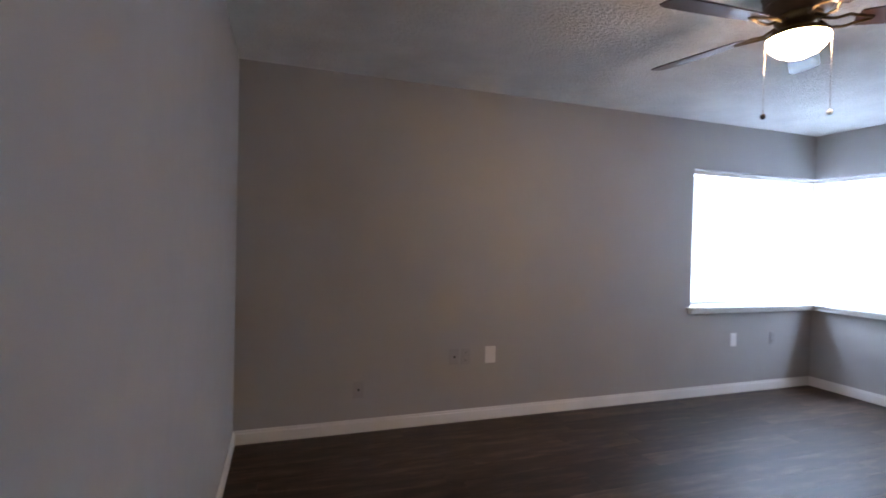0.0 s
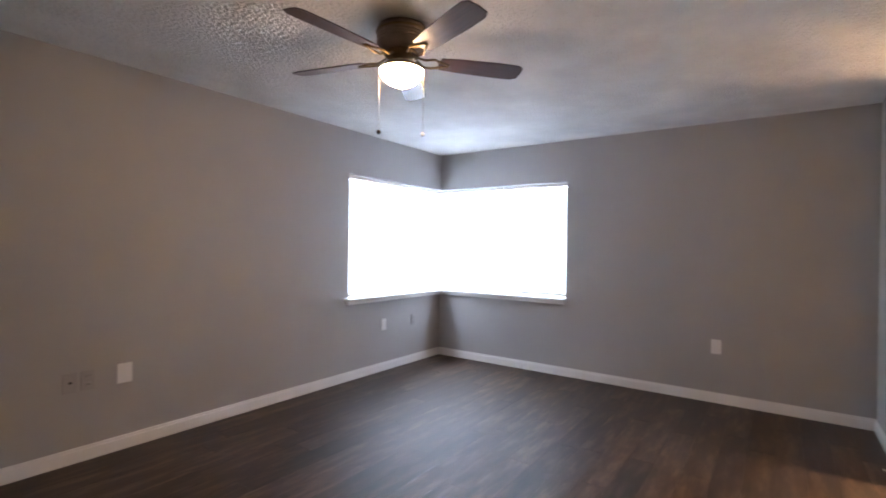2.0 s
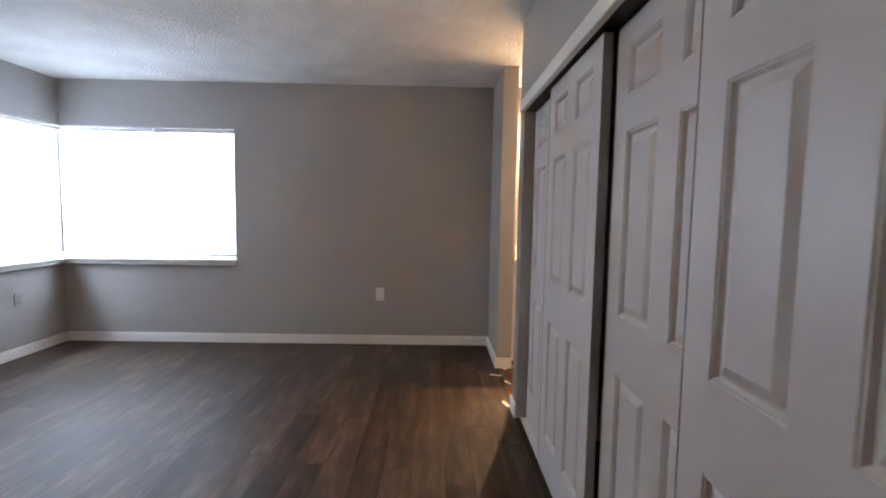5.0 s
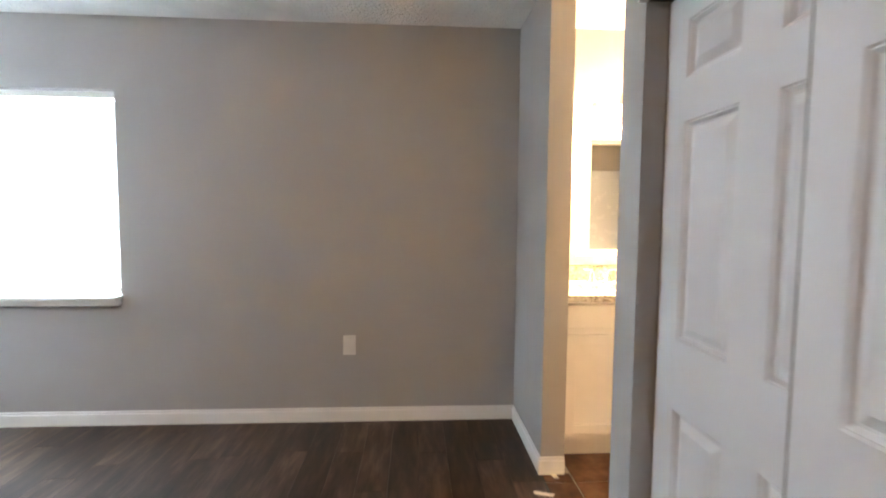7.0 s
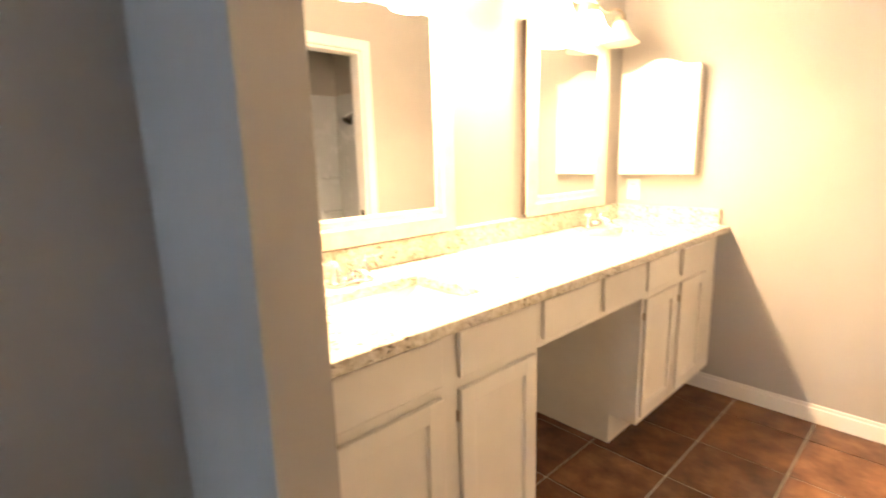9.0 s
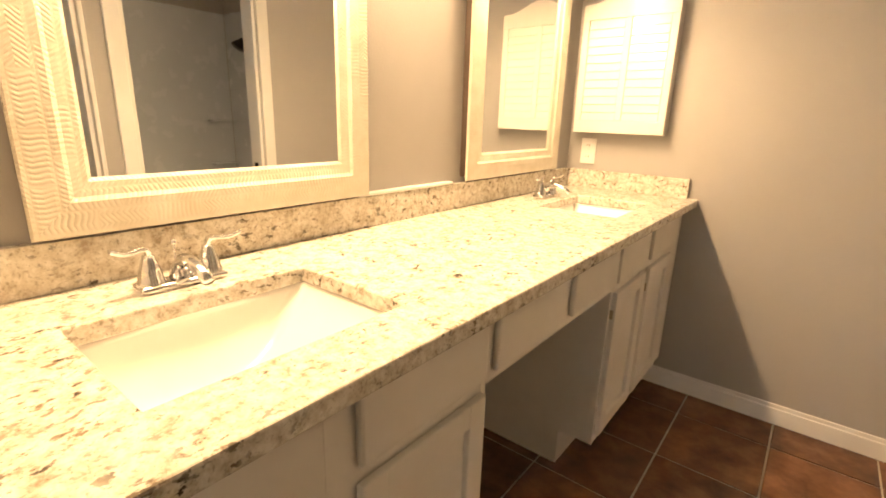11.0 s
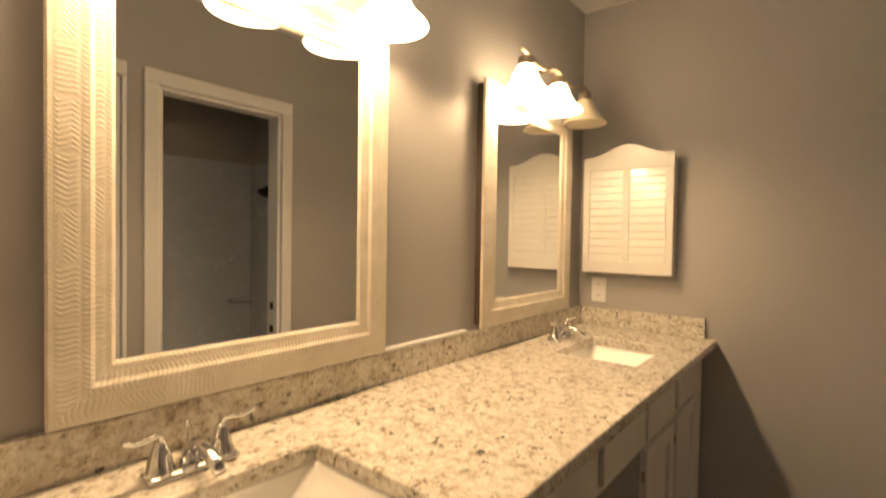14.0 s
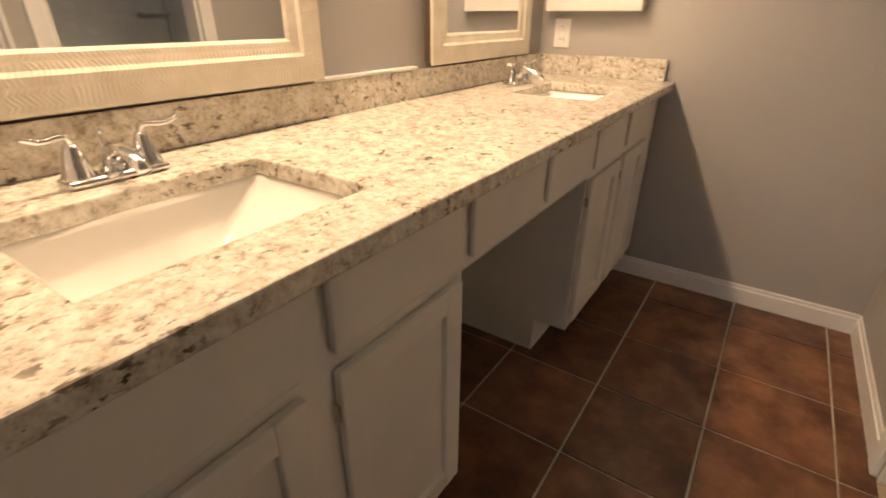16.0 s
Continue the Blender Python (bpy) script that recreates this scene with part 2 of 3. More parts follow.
def boxes(*specs, bevel=0.0):
    bm = bmesh.new()
    for s in specs:
        box(bm, *s, bevel=bevel)
    return bm


def lathe(profile, steps=32, centre=(0, 0, 0)):
    """A turned body from (radius, height) pairs."""
    bm = bmesh.new()
    rings = []
    for r, z in profile:
        rings.append([bm.verts.new((centre[0] + r * math.cos(2 * math.pi * i / steps), centre[1] + r * math.sin(2 * math.pi * i / steps), centre[2] + z)) for i in range(steps)])
    for a, c in zip(rings, rings[1:]):
        for i in range(steps):
            bm.faces.new((a[i], a[(i + 1) % steps], c[(i + 1) % steps], c[i]))
    for ring, r in ((rings[0], profile[0][0]), (rings[-1], profile[-1][0])):
        if r < 0.004:
            bmesh.ops.contextual_create(bm, geom=ring)
    bmesh.ops.recalc_face_normals(bm, faces=bm.faces)
    return bm


def tube(points, radius, steps=10, flat=1.0):
    """A rod bent along points; flat squeezes it upright; radius may be one a point."""
    bm = bmesh.new()
    pts = [Vector(p) for p in points]
    rad = radius if isinstance(radius, (list, tuple)) else [radius] * len(pts)
    rings = []
    for i, p in enumerate(pts):
        d = (pts[min(i + 1, len(pts) - 1)] - pts[max(i - 1, 0)]).normalized()
        side = d.cross(Vector((0, 0, 1)))
        side = side.normalized() if side.length > 1e-3 else Vector((1, 0, 0))
        up = side.cross(d)
        rings.append([bm.verts.new(p + rad[i] * (side * math.cos(2 * math.pi * k / steps) + up * flat * math.sin(2 * math.pi * k / steps))) for k in range(steps)])
    for a, c in zip(rings, rings[1:]):
        for k in range(steps):
            bm.faces.new((a[k], a[(k + 1) % steps], c[(k + 1) % steps], c[k]))
    bm.faces.new(rings[0][::-1])
    bm.faces.new(rings[-1])
    bmesh.ops.recalc_face_normals(bm, faces=bm.faces)
    return bm


def finish(name, bm, mat, smooth=False):
    me = bpy.data.meshes.new(name)
    bm.to_mesh(me)
    bm.free()
    me.materials.append(mat)
    if smooth:
        for p in me.polygons:
            p.use_smooth = True
    return me


def part(name, bm, mat, parent, label="", smooth=False, at=None):
    ob = new(name, finish(name, bm, mat, smooth))
    ob.parent = parent
    if at is not None:
        ob.matrix_local = at
    return tagged(ob, label)


def structure(name, bm, mat, label, category):
    return tagged(new(name, finish(name, bm, mat)), label, category, kind="structure")


def thing(name, label, category, place=(0, 0, 0), group=""):
    ob = new(name)
    ob.location = place
    ob.empty_display_size = 0.05
    return tagged(ob, label, category, group)


# ---------------------------------------------------------------- setting
H = 2.44
XW, XE, YN, YS = -5.212, 0.0, 0.0, -4.015            # bedroom
BX, BY, OX = -0.03, -6.41, -1.50                  # bathroom: mirror wall, end wall, wall across
SILL, HEAD = 0.785, 2.02
WL, WR = -1.525, -1.612                            # window jambs

structure("wall_north", boxes((XW, WL, 0, 0.12, 0, H), (WL, 0.12, 0, 0.12, 0, SILL - 0.02), (WL, 0.12, 0, 0.12, HEAD, H)), PAINT, "warm grey painted wall with a corner window", "wall")
structure("wall_east", boxes((0, 0.12, YS - 0.12, WR, 0, H), (0, 0.12, WR, 0, 0, SILL - 0.02), (0, 0.12, WR, 0, HEAD, H)), PAINT, "warm grey painted wall with a corner window", "wall")
structure("wall_west", boxes((XW - 0.12, XW, -4.95, 0.12, 0, H)), PAINT, "plain grey painted bedroom wall", "wall")
structure("wall_south", boxes((-0.662, 0, YS - 0.12, YS, 0, H), (-1.615, -1.478, YS - 0.12, YS, 0, H), (-4.205, -1.615, YS - 0.12, YS, 1.905, H), (XW, -4.205, YS - 0.12, YS, 0, H)), PAINT, "grey painted wall round the closet and bathroom opening", "wall")
structure("closet_wall", boxes((XW, OX - 0.1, -4.95, -4.84, 0, H), (-1.90, -1.85, -4.84, YS - 0.12, 0, H), (-4.36, -4.205, -4.84, YS - 0.12, 0, H)), PAINT, "plain grey wall inside the closet", "wall")
structure("bathroom_wall_east", boxes((BX, 0.12, BY - 0.12, YS - 0.12, 0, H)), PAINT, "grey painted wall behind the vanity mirrors", "wall")
structure("bathroom_wall_end", boxes((-2.45, BX, BY - 0.12, BY, 0, H)), PAINT, "grey painted wall at the end of the vanity", "wall")
D0, D1, DT = -5.600, -4.985, 1.99                   # doorway to the tub
E0, E1 = -4.83, -4.26                             # doorway into the closet end
structure("bathroom_wall_west", boxes((OX - 0.1, OX, BY, D0, 0, H), (OX - 0.1, OX, D0, D1, DT, H), (OX - 0.1, OX, D1, E0, 0, H), (OX - 0.1, OX, E0, E1, DT, H), (OX - 0.1, OX, E1, YS - 0.12, 0, H)), PAINT, "grey painted wall with two doorways", "wall")
structure("tub_room_wall", boxes((-2.45, -2.33, BY, -4.95, 0, H), (-2.33, OX - 0.1, -6.00, -5.885, 0, H)), PAINT, "dim grey wall above the tub surround", "wall")
structure("ceiling", boxes((XW - 0.12, 0.12, BY - 0.12, 0.12, H, H + 0.1)), CEILING, "white popcorn textured ceiling", "ceiling")
floor = structure("floor", boxes((XW - 0.12, 0.12, -4.010, 0.12, -0.1, -0.012)), SUBFLOOR, "dark wood-look vinyl plank floor", "floor")
closet_floor = structure("closet_floor", boxes((XW, OX - 0.1, -4.9, -4.010, -0.1, -0.002)), SUBFLOOR, "dark floor inside the closet", "floor")
bath_floor = structure("bathroom_floor", boxes((OX - 0.1, 0, BY - 0.12, -4.010, -0.1, -0.004), (-2.45, OX - 0.1, BY - 0.12, -4.9, -0.1, -0.004)), GROUT, "rust-brown square floor tiles with sandy grout", "floor")


def baseboard(*runs):
    """Runs of (x0, x1, y0, y1): a tall lower face with a thinner rounded lip on top."""
    for x0, x1, y0, y1, nx, ny in runs:
        bm = boxes((x0, x1, y0, y1, 0, 0.072), bevel=0.002)
        box(bm, x0 + (0.005 if nx < 0 else 0), x1 - (0.005 if nx > 0 else 0), y0 + (0.005 if ny < 0 else 0), y1 - (0.005 if ny > 0 else 0), 0.068, 0.09, bevel=0.003)
        structure("baseboard", bm, TRIM, "white painted wooden baseboard", "baseboard")


B = 0.013
baseboard((XW, -B, -B, 0, 0, -1), (-B, 0, YS, 0, -1, 0), (XW, XW + B, YS, -B, 1, 0),
          (-0.662, -B, YS, YS + B, 0, 1), (-0.662 - B, -0.662, YS - 0.12, YS + B, -1, 0),
          (-1.615, -1.478, YS, YS + B, 0, 1), (-1.478, -1.478 + B, YS - 0.12, YS + B, 1, 0), (XW + B, -4.205, YS, YS + B, 0, 1),
          (OX, -0.47, BY, BY + B, 0, 1), (OX, OX + B, BY + B, D0 - 0.068, 1, 0),
          (BX - B, BX, -5.567, -4.865, -1, 0))

# ---- corner window: frames, panes, sill
for name, run, along in (("window_1", (WL, 0.07), "x"), ("window_2", (WR, 0.07), "y")):
    def strip(a0, a1, d0, d1, z0, z1, bevel=0.003):
        return boxes((a0, a1, d0, d1, z0, z1) if along == "x" else (d0, d1, a0, a1, z0, z1), bevel=bevel)
    win = tagged(new(name), "white framed window behind closed blinds at the room corner", "window", kind="structure")
    a0, a1 = run
    mid = a0 + 0.76
    part("window_frame", strip(a0, a1, 0.085, 0.118, SILL, SILL + 0.04), TRIM, win)
    part("window_frame", strip(a0, a1, 0.085, 0.118, HEAD - 0.04, HEAD), TRIM, win)
    part("window_frame", strip(a0, a0 + 0.04, 0.085, 0.118, SILL + 0.04, HEAD - 0.04), TRIM, win)
    part("window_frame", strip(mid - 0.02, mid + 0.02, 0.085, 0.118, SILL + 0.04, HEAD - 0.04), TRIM, win)
    for p0, p1 in ((a0 + 0.04, mid - 0.02), (mid + 0.02, a1)):
        pane = part("pane", strip(p0, p1, 0.100, 0.104, SILL + 0.04, HEAD - 0.04, 0), GLASS, win)
        pane.visible_shadow = False
    part("reveal", strip(a0 - 0.004, a0 + 0.004, 0.004, 0.085, SILL, HEAD), TRIM, win, "white painted window reveal")

sill = tagged(new("window_sill"), "white painted wooden sill running round the corner window", "window sill", kind="structure")
part("sill_board", boxes((WL - 0.05, 0.118, -0.085, 0.084, SILL - 0.002, SILL + 0.018), bevel=0.005), TRIM, sill)
part("sill_board", boxes((-0.085, 0.084, WR - 0.012, -0.0852, SILL - 0.002, SILL + 0.018), bevel=0.005), TRIM, sill)
part("apron", boxes((WL - 0.035, -0.002, -0.05, -0.002, SILL - 0.040, SILL - 0.003), bevel=0.005), TRIM, sill)
part("apron", boxes((-0.05, -0.002, WR - 0.004, -0.052, SILL - 0.040, SILL - 0.003), bevel=0.005), TRIM, sill)


def blind(a0, a1, along, tilt, depth):
    """A venetian blind: head rail, slats, ladder cords, bottom rail."""
    m = Matrix.Translation(((a0 + a1) / 2, depth, 0)) if along == "x" else Matrix.Translation((depth, (a0 + a1) / 2, 0)) @ Matrix.Rotation(radians(-90), 4, "Z")
    w = (a1 - a0) / 2
    th = thing("window_blind", "closed white vinyl venetian blind glowing with daylight", "blind", group="blinds of the corner window")
    th.matrix_world = m
    part("head_rail", boxes((-w, w, -0.018, 0.018, HEAD - 0.045, HEAD - 0.008), bevel=0.003), TRIM, th)
    part("bottom_rail", boxes((-w, w, -0.016, 0.016, 0.820, 0.846), bevel=0.004), TRIM, th)
    bm = boxes((-w, w, -0.0125, 0.0125, -0.0006, 0.0006))
    slat = finish("slat", bm, SLAT)
    z = 0.852
    while z < HEAD - 0.052:
        ob = new("slat", slat)
        ob.parent = th
        ob.matrix_local = pose(0, 0, z, tilt, 0, 0)
        z += 0.0215
    for x in (-w * 0.72, 0, w * 0.72):
        part("ladder_cord", boxes((x - 0.001, x + 0.001, -0.0150, -0.0138, 0.836, HEAD - 0.045)), TRIM, th)
    return th


for a0, a1, along, tilt in ((-1.505, -0.765, "x", 80), (-0.755, 0.030, "x", 66), (-0.845, 0.028, "y", 70), (-1.600, -0.855, "y", 76)):
    blind(a0, a1, along, tilt, 0.045)
part_wand = thing("blind_wand", "thin clear tilt wand hanging from the blind", "blind wand", (-1.44, 0.012, 1.95))
part("rod", tube([(0, 0, 0), (0.003, 0, -0.32), (0.002, 0, -0.66)], 0.0035, 6), TRIM, part_wand)

# ---- outlets and switch plates
def outlet(x, y, z, turn, mat, label, kind="outlet", w=0.072, h=0.118):
    ob = thing("wall_" + kind, label, kind)
    ob.matrix_world = pose(x, y, z, 0, 0, turn)
    part("plate", boxes((-w / 2, w / 2, -0.007, 0, -h / 2, h / 2), bevel=0.0025), mat, ob)
    if kind == "outlet":
        for dz in (-0.026, 0.026):
            soc = part("socket", boxes((-0.015, 0.015, -0.010, -0.006, dz - 0.014, dz + 0.014), bevel=0.003), mat, ob)
            for dx in (-0.006, 0.006):
                part("slot", boxes((dx - 0.0012, dx + 0.0012, -0.0108, -0.0095, dz - 0.003, dz + 0.006)), DARK, soc)
    elif kind == "cable plate":
        part("jack", boxes((-0.007, 0.007, -0.014, -0.006, -0.007, 0.007), bevel=0.002), DARK, ob, "dark cable jack")
    else:
        for dz in (-0.042, 0.042):
            part("screw", boxes((-0.003, 0.003, -0.009, -0.006, dz - 0.003, dz + 0.003), bevel=0.001), mat, ob)
    return ob


GP, WP = "grey painted-over plate on the wall", "white plastic plate low on the grey wall"
outlet(-4.425, 0, 0.295, 0, PLATE_GREY, GP, "cable plate")
outlet(-3.730, 0, 0.483, 0, PLATE_GREY, GP, "cable plate")
outlet(-3.640, 0, 0.483, 0, PLATE_GREY, "grey painted-over outlet on the wall")
outlet(-3.442, 0, 0.485, 0, PLATE, WP, "blank plate", 0.085, 0.125)
outlet(-1.010, 0, 0.490, 0, PLATE, WP, "blank plate")
outlet(-0.515, 0, 0.487, 0, PLATE_GREY, "grey painted-over outlet under the window")
outlet(0, -2.972, 0.488, -90, PLATE, WP, "blank plate", 0.078, 0.124)
outlet(-0.133, BY, 1.077, 180, PLATE, "white duplex outlet above the granite side splash")

# ---- closet: casing, track and four sliding six-panel doors
header = tagged(new("closet_trim"), "white painted fascia board above the sliding closet doors", "trim", kind="structure")
part("fascia", boxes((-4.28, -1.62, YS + 0.002, YS + 0.030, 1.885, 1.950), bevel=0.004), TRIM, header)
part("track", boxes((-4.205, -1.617, YS - 0.115, YS - 0.008, 1.893, 1.904)), HINGE, header, "dark metal sliding track")
part("floor_track", boxes((-4.205, -1.617, YS - 0.10, YS - 0.03, -0.002, 0.006), bevel=0.001), TRIM, header, "white floor guide")


def panel_door(label, x0, y):
    """A six-panel sliding door, 0.725 m wide; its face looks to +y."""
    W, T, Z0, Z1 = 0.725, 0.032, 0.012, 1.888
    th = thing("closet_door", label, "door", (x0, y, 0), "sliding closet doors")
    xs = [0, 0.095, 0.305, 0.420, 0.630, W]
    zs = [Z0, 0.20, 0.775, 0.965, 1.548, 1.658, 1.808, Z1]
    bm = bmesh.new()
    holes = [(i, k) for i in (1, 3) for k in (1, 3, 5)]
    vert = {}

    def vtx(x, yy, z):
        key = (round(x, 4), round(yy, 4), round(z, 4))
        if key not in vert:
            vert[key] = bm.verts.new(key)
        return vert[key]

    def ring(x0_, x1_, z0_, z1_, yy):
        return [vtx(x0_, yy, z0_), vtx(x1_, yy, z0_), vtx(x1_, yy, z1_), vtx(x0_, yy, z1_)]

    for i in range(5):
        for k in range(7):
            a, c, d, e = xs[i], xs[i + 1], zs[k], zs[k + 1]
            if (i, k) not in holes:
                bm.faces.new(ring(a, c, d, e, 0))
                continue
            # sticking slopes in, a flat groove, then the raised field
            steps = [(0, 0), (0.004, -0.0035), (0.007, -0.0035), (0.014, -0.013), (0.020, -0.013), (0.042, -0.002)]
            rings = [ring(a + o, c - o, d + o, e - o, yy) for o, yy in steps]
            for r0, r1 in zip(rings, rings[1:]):
                for q in range(4):
                    bm.faces.new((r0[q], r0[(q + 1) % 4], r1[(q + 1) % 4], r1[q]))
            bm.faces.new(rings[-1])
    r = ring(0, W, Z0, Z1, -T)
    bm.faces.new(r[::-1])
    edge = [vtx(x, 0, Z0) for x in xs] + [vtx(W, 0, z) for z in zs[1:]] + [vtx(x, 0, Z1) for x in xs[-2::-1]] + [vtx(0, 0, z) for z in zs[-2:0:-1]]
    back = [r[0], r[1], r[2], r[3]]
    n1, n2, n3 = len(xs) - 1, len(xs) - 1 + len(zs) - 1, 2 * (len(xs) - 1) + len(zs) - 1
    bm.faces.new(edge[:n1 + 1] + [back[1], back[0]])
    bm.faces.new(edge[n1:n2 + 1] + [back[2], back[1]])
    bm.faces.new(edge[n2:n3 + 1] + [back[3], back[2]])
    bm.faces.new(edge[n3:] + [edge[0], back[0], back[3]])
    bmesh.ops.recalc_face_normals(bm, faces=bm.faces)
    part("door_leaf", bm, DOOR, th)
    for x in (-0.0035, W + 0.0005):
        part("edge_channel", boxes((x, x + 0.003, -T + 0.001, 0.0015, Z0, Z1)), EDGE, th, "thin grey door edge channel")
    return th


BACK, FRONT = YS - 0.066, YS - 0.024
panel_door("white six-panel sliding closet door in the rear track", -2.345, BACK)
panel_door("white six-panel sliding closet door in the front track", -2.885, FRONT)
panel_door("white six-panel sliding closet door beside a dark gap", -3.632, BACK)
panel_door("white six-panel sliding closet door with pressed wood grain", -4.210, FRONT)

# ---- ceiling fan
FX, FY = -2.892, -1.810
fan = thing("ceiling_fan", "dark five-blade flush ceiling fan with a lit glass bowl", "ceiling fan", (FX, FY, 0))
ribs = [(0.105, H), (0.122, H - 0.006), (0.124, H - 0.016)]
for k in range(5):
    ribs += [(0.128, H - 0.020 - 0.016 * k), (0.128, H - 0.028 - 0.016 * k), (0.1235, H - 0.031 - 0.016 * k), (0.1235, H - 0.034 - 0.016 * k)]
ribs += [(0.118, H - 0.108), (0.105, H - 0.125), (0.07, H - 0.135), (0.003, H - 0.136)]
part("housing", lathe(ribs), HOUSING, fan, "ribbed bronze motor housing", True)
part("rim", lathe([(0.129, H - 0.030), (0.134, H - 0.036), (0.129, H - 0.042)]), BRASS, fan, "brass band", True)
part("hub", lathe([(0.07, 2.318), (0.085, 2.307), (0.088, 2.292), (0.07, 2.274), (0.05, 2.267), (0.045, 2.263), (0.06, 2.253), (0.095, 2.240), (0.112, 2.228), (0.114, 2.216), (0.10, 2.214)]), BRASS, fan, "antique brass light fitter", True)
part("light_bowl", lathe([(0.112, 2.216), (0.110, 2.200), (0.098, 2.178), (0.075, 2.156), (0.045, 2.141), (0.015, 2.135), (0.001, 2.134)]), BOWL_LIT, fan, "lit frosted glass bowl", True)


def blade_mesh():
    bm = bmesh.new()
    outline = [(0.20, -0.048), (0.30, -0.058), (0.50, -0.066), (0.605, -0.064), (0.635, -0.047), (0.640, 0.0), (0.635, 0.047), (0.605, 0.064), (0.50, 0.066), (0.30, 0.058), (0.20, 0.048), (0.188, 0)]
    lo = [bm.verts.new((x * 1.022, y, -0.003)) for x, y in outline]
    hi = [bm.verts.new((x * 1.022, y, 0.003)) for x, y in outline]
    bm.faces.new(lo[::-1])
    bm.faces.new(hi)
    for i in range(len(outline)):
        j = (i + 1) % len(outline)
        bm.faces.new((lo[i], lo[j], hi[j], hi[i]))
    return bm


for k in range(5):
    turn = Matrix.Rotation(radians(32 + 72 * k), 4, "Z")
    at = Matrix.Translation((0, 0, 2.274))  @ turn @ Matrix.Rotation(radians(-12), 4, "X")
    bl = part("blade", blade_mesh(), BLADE, fan, at=at)
    for s in (-1, 1):
        part("blade_bracket", tube([(0.08, 0.012 * s, 0.012), (0.12, 0.030 * s, -0.010), (0.165, 0.040 * s, -0.006), (0.20, 0.022 * s, -0.006), (0.25, 0.004 * s, -0.006)], 0.006, 8), BRASS, bl, "cast brass bracket", True)
for dx, dy, drop, mat, lab in ((-0.058, 0.098, 1.906, HINGE, "dark wooden pull"), (0.060, -0.097, 1.890, PLATE, "pale pull")):
    ch = part("pull_chain", tube([(dx, dy, 2.215), (dx, dy, 2.05), (dx, dy, drop)], 0.0013, 6), NICKEL, fan)
    part("pull", lathe([(0.002, drop + 0.012), (0.010, drop + 0.006), (0.011, drop - 0.004), (0.006, drop - 0.012), (0.001, drop - 0.013)], 14, (dx, dy, 0)), mat, ch, lab, True)

# ---------------------------------------------------------------- vanity
DX, CX, KX = -0.607, -0.590, -0.468                 # drawer faces, carcass front, toe board
BOT, RAIL = 0.140, 0.703


def front_panel(name, y0, y1, z0, z1, parent, shaker):
    """A drawer front, slab with eased edges, or a door with a sunk panel."""
    if not shaker:
        return part(name, boxes((DX, CX - 0.001, y0, y1, z0, z1), bevel=0.006), VANITY, parent)
    s = 0.052
    bm = boxes((DX, CX - 0.001, y0, y0 + s, z0, z1), (DX, CX - 0.001, y1 - s, y1, z0, z1), (DX + 0.001, CX - 0.001, y0 + s - 0.003, y1 - s + 0.003, z0 + 0.001, z0 + s), (DX + 0.001, CX - 0.001, y0 + s - 0.003, y1 - s + 0.003, z1 - s, z1 - 0.001), bevel=0.0035)
    door = part(name, bm, VANITY, parent)
    part("panel", boxes((DX + 0.013, CX - 0.001, y0 + s - 0.006, y1 - s + 0.006, z0 + s - 0.006, z1 - s + 0.006), bevel=0.001), VANITY, door)
    part("hinge", boxes((DX + 0.006, CX, y1 + 0.0005, y1 + 0.004, z1 - 0.09, z1 - 0.06)), NICKEL, door, "small metal hinge")
    return door


def cabinet(label, y0, y1, fronts):
    th = thing("vanity_cabinet", label, "cabinet", group="vanity cabinets")
    part("side_panel", boxes((CX, BX - 0.002, y0, y0 + 0.016, BOT, 0.870)), VANITY, th)
    part("side_panel", boxes((CX, BX - 0.002, y1 - 0.016, y1, BOT, 0.870)), VANITY, th)
    part("bottom_panel", boxes((CX + 0.001, BX - 0.002, y0 + 0.016, y1 - 0.016, BOT, BOT + 0.016)), VANITY, th)
    part("face_frame", boxes((CX + 0.001, CX + 0.019, y0 + 0.016, y1 - 0.016, BOT + 0.016, 0.870)), VANITY, th)
    part("toe_board", boxes((KX, BX - 0.002, y0 + 0.002, y1 - 0.002, 0, BOT)), VANITY, th)
    for a, c in fronts:
        front_panel("drawer", a, c, 0.727, 0.853, th, False)
        front_panel("door", a, c, 0.172, 0.697, th, True)
    return th


cabinet("white painted vanity cabinet under the near basin", -4.862, YS - 0.122, ((-4.463, -4.152), (-4.842, -4.522)))
cabinet("white painted vanity cabinet under the far basin", BY + 0.002, -5.570, ((-5.892, -5.586), (-6.245, -5.940)))
mid = thing("vanity_cabinet", "white two-drawer unit spanning the open knee space", "cabinet", group="vanity cabinets")
part("apron", boxes((CX, CX + 0.018, -5.569, -4.863, RAIL, 0.870)), VANITY, mid)
part("drawer_box", boxes((CX + 0.02, -0.15, -5.565, -4.867, RAIL + 0.004, 0.86)), VANITY, mid)
for a, c in ((-5.203, -4.879), (-5.564, -5.240)):
    front_panel("drawer", a, c, 0.727, 0.853, mid, False)

# ---- granite worktop with two basin cut-outs
TOP, UNDER, FRONT_X = 0.905, 0.872, -0.642
S1, S2 = (-0.520, -0.228, -4.702, -4.295), (-0.520, -0.228, -6.110, -5.735)


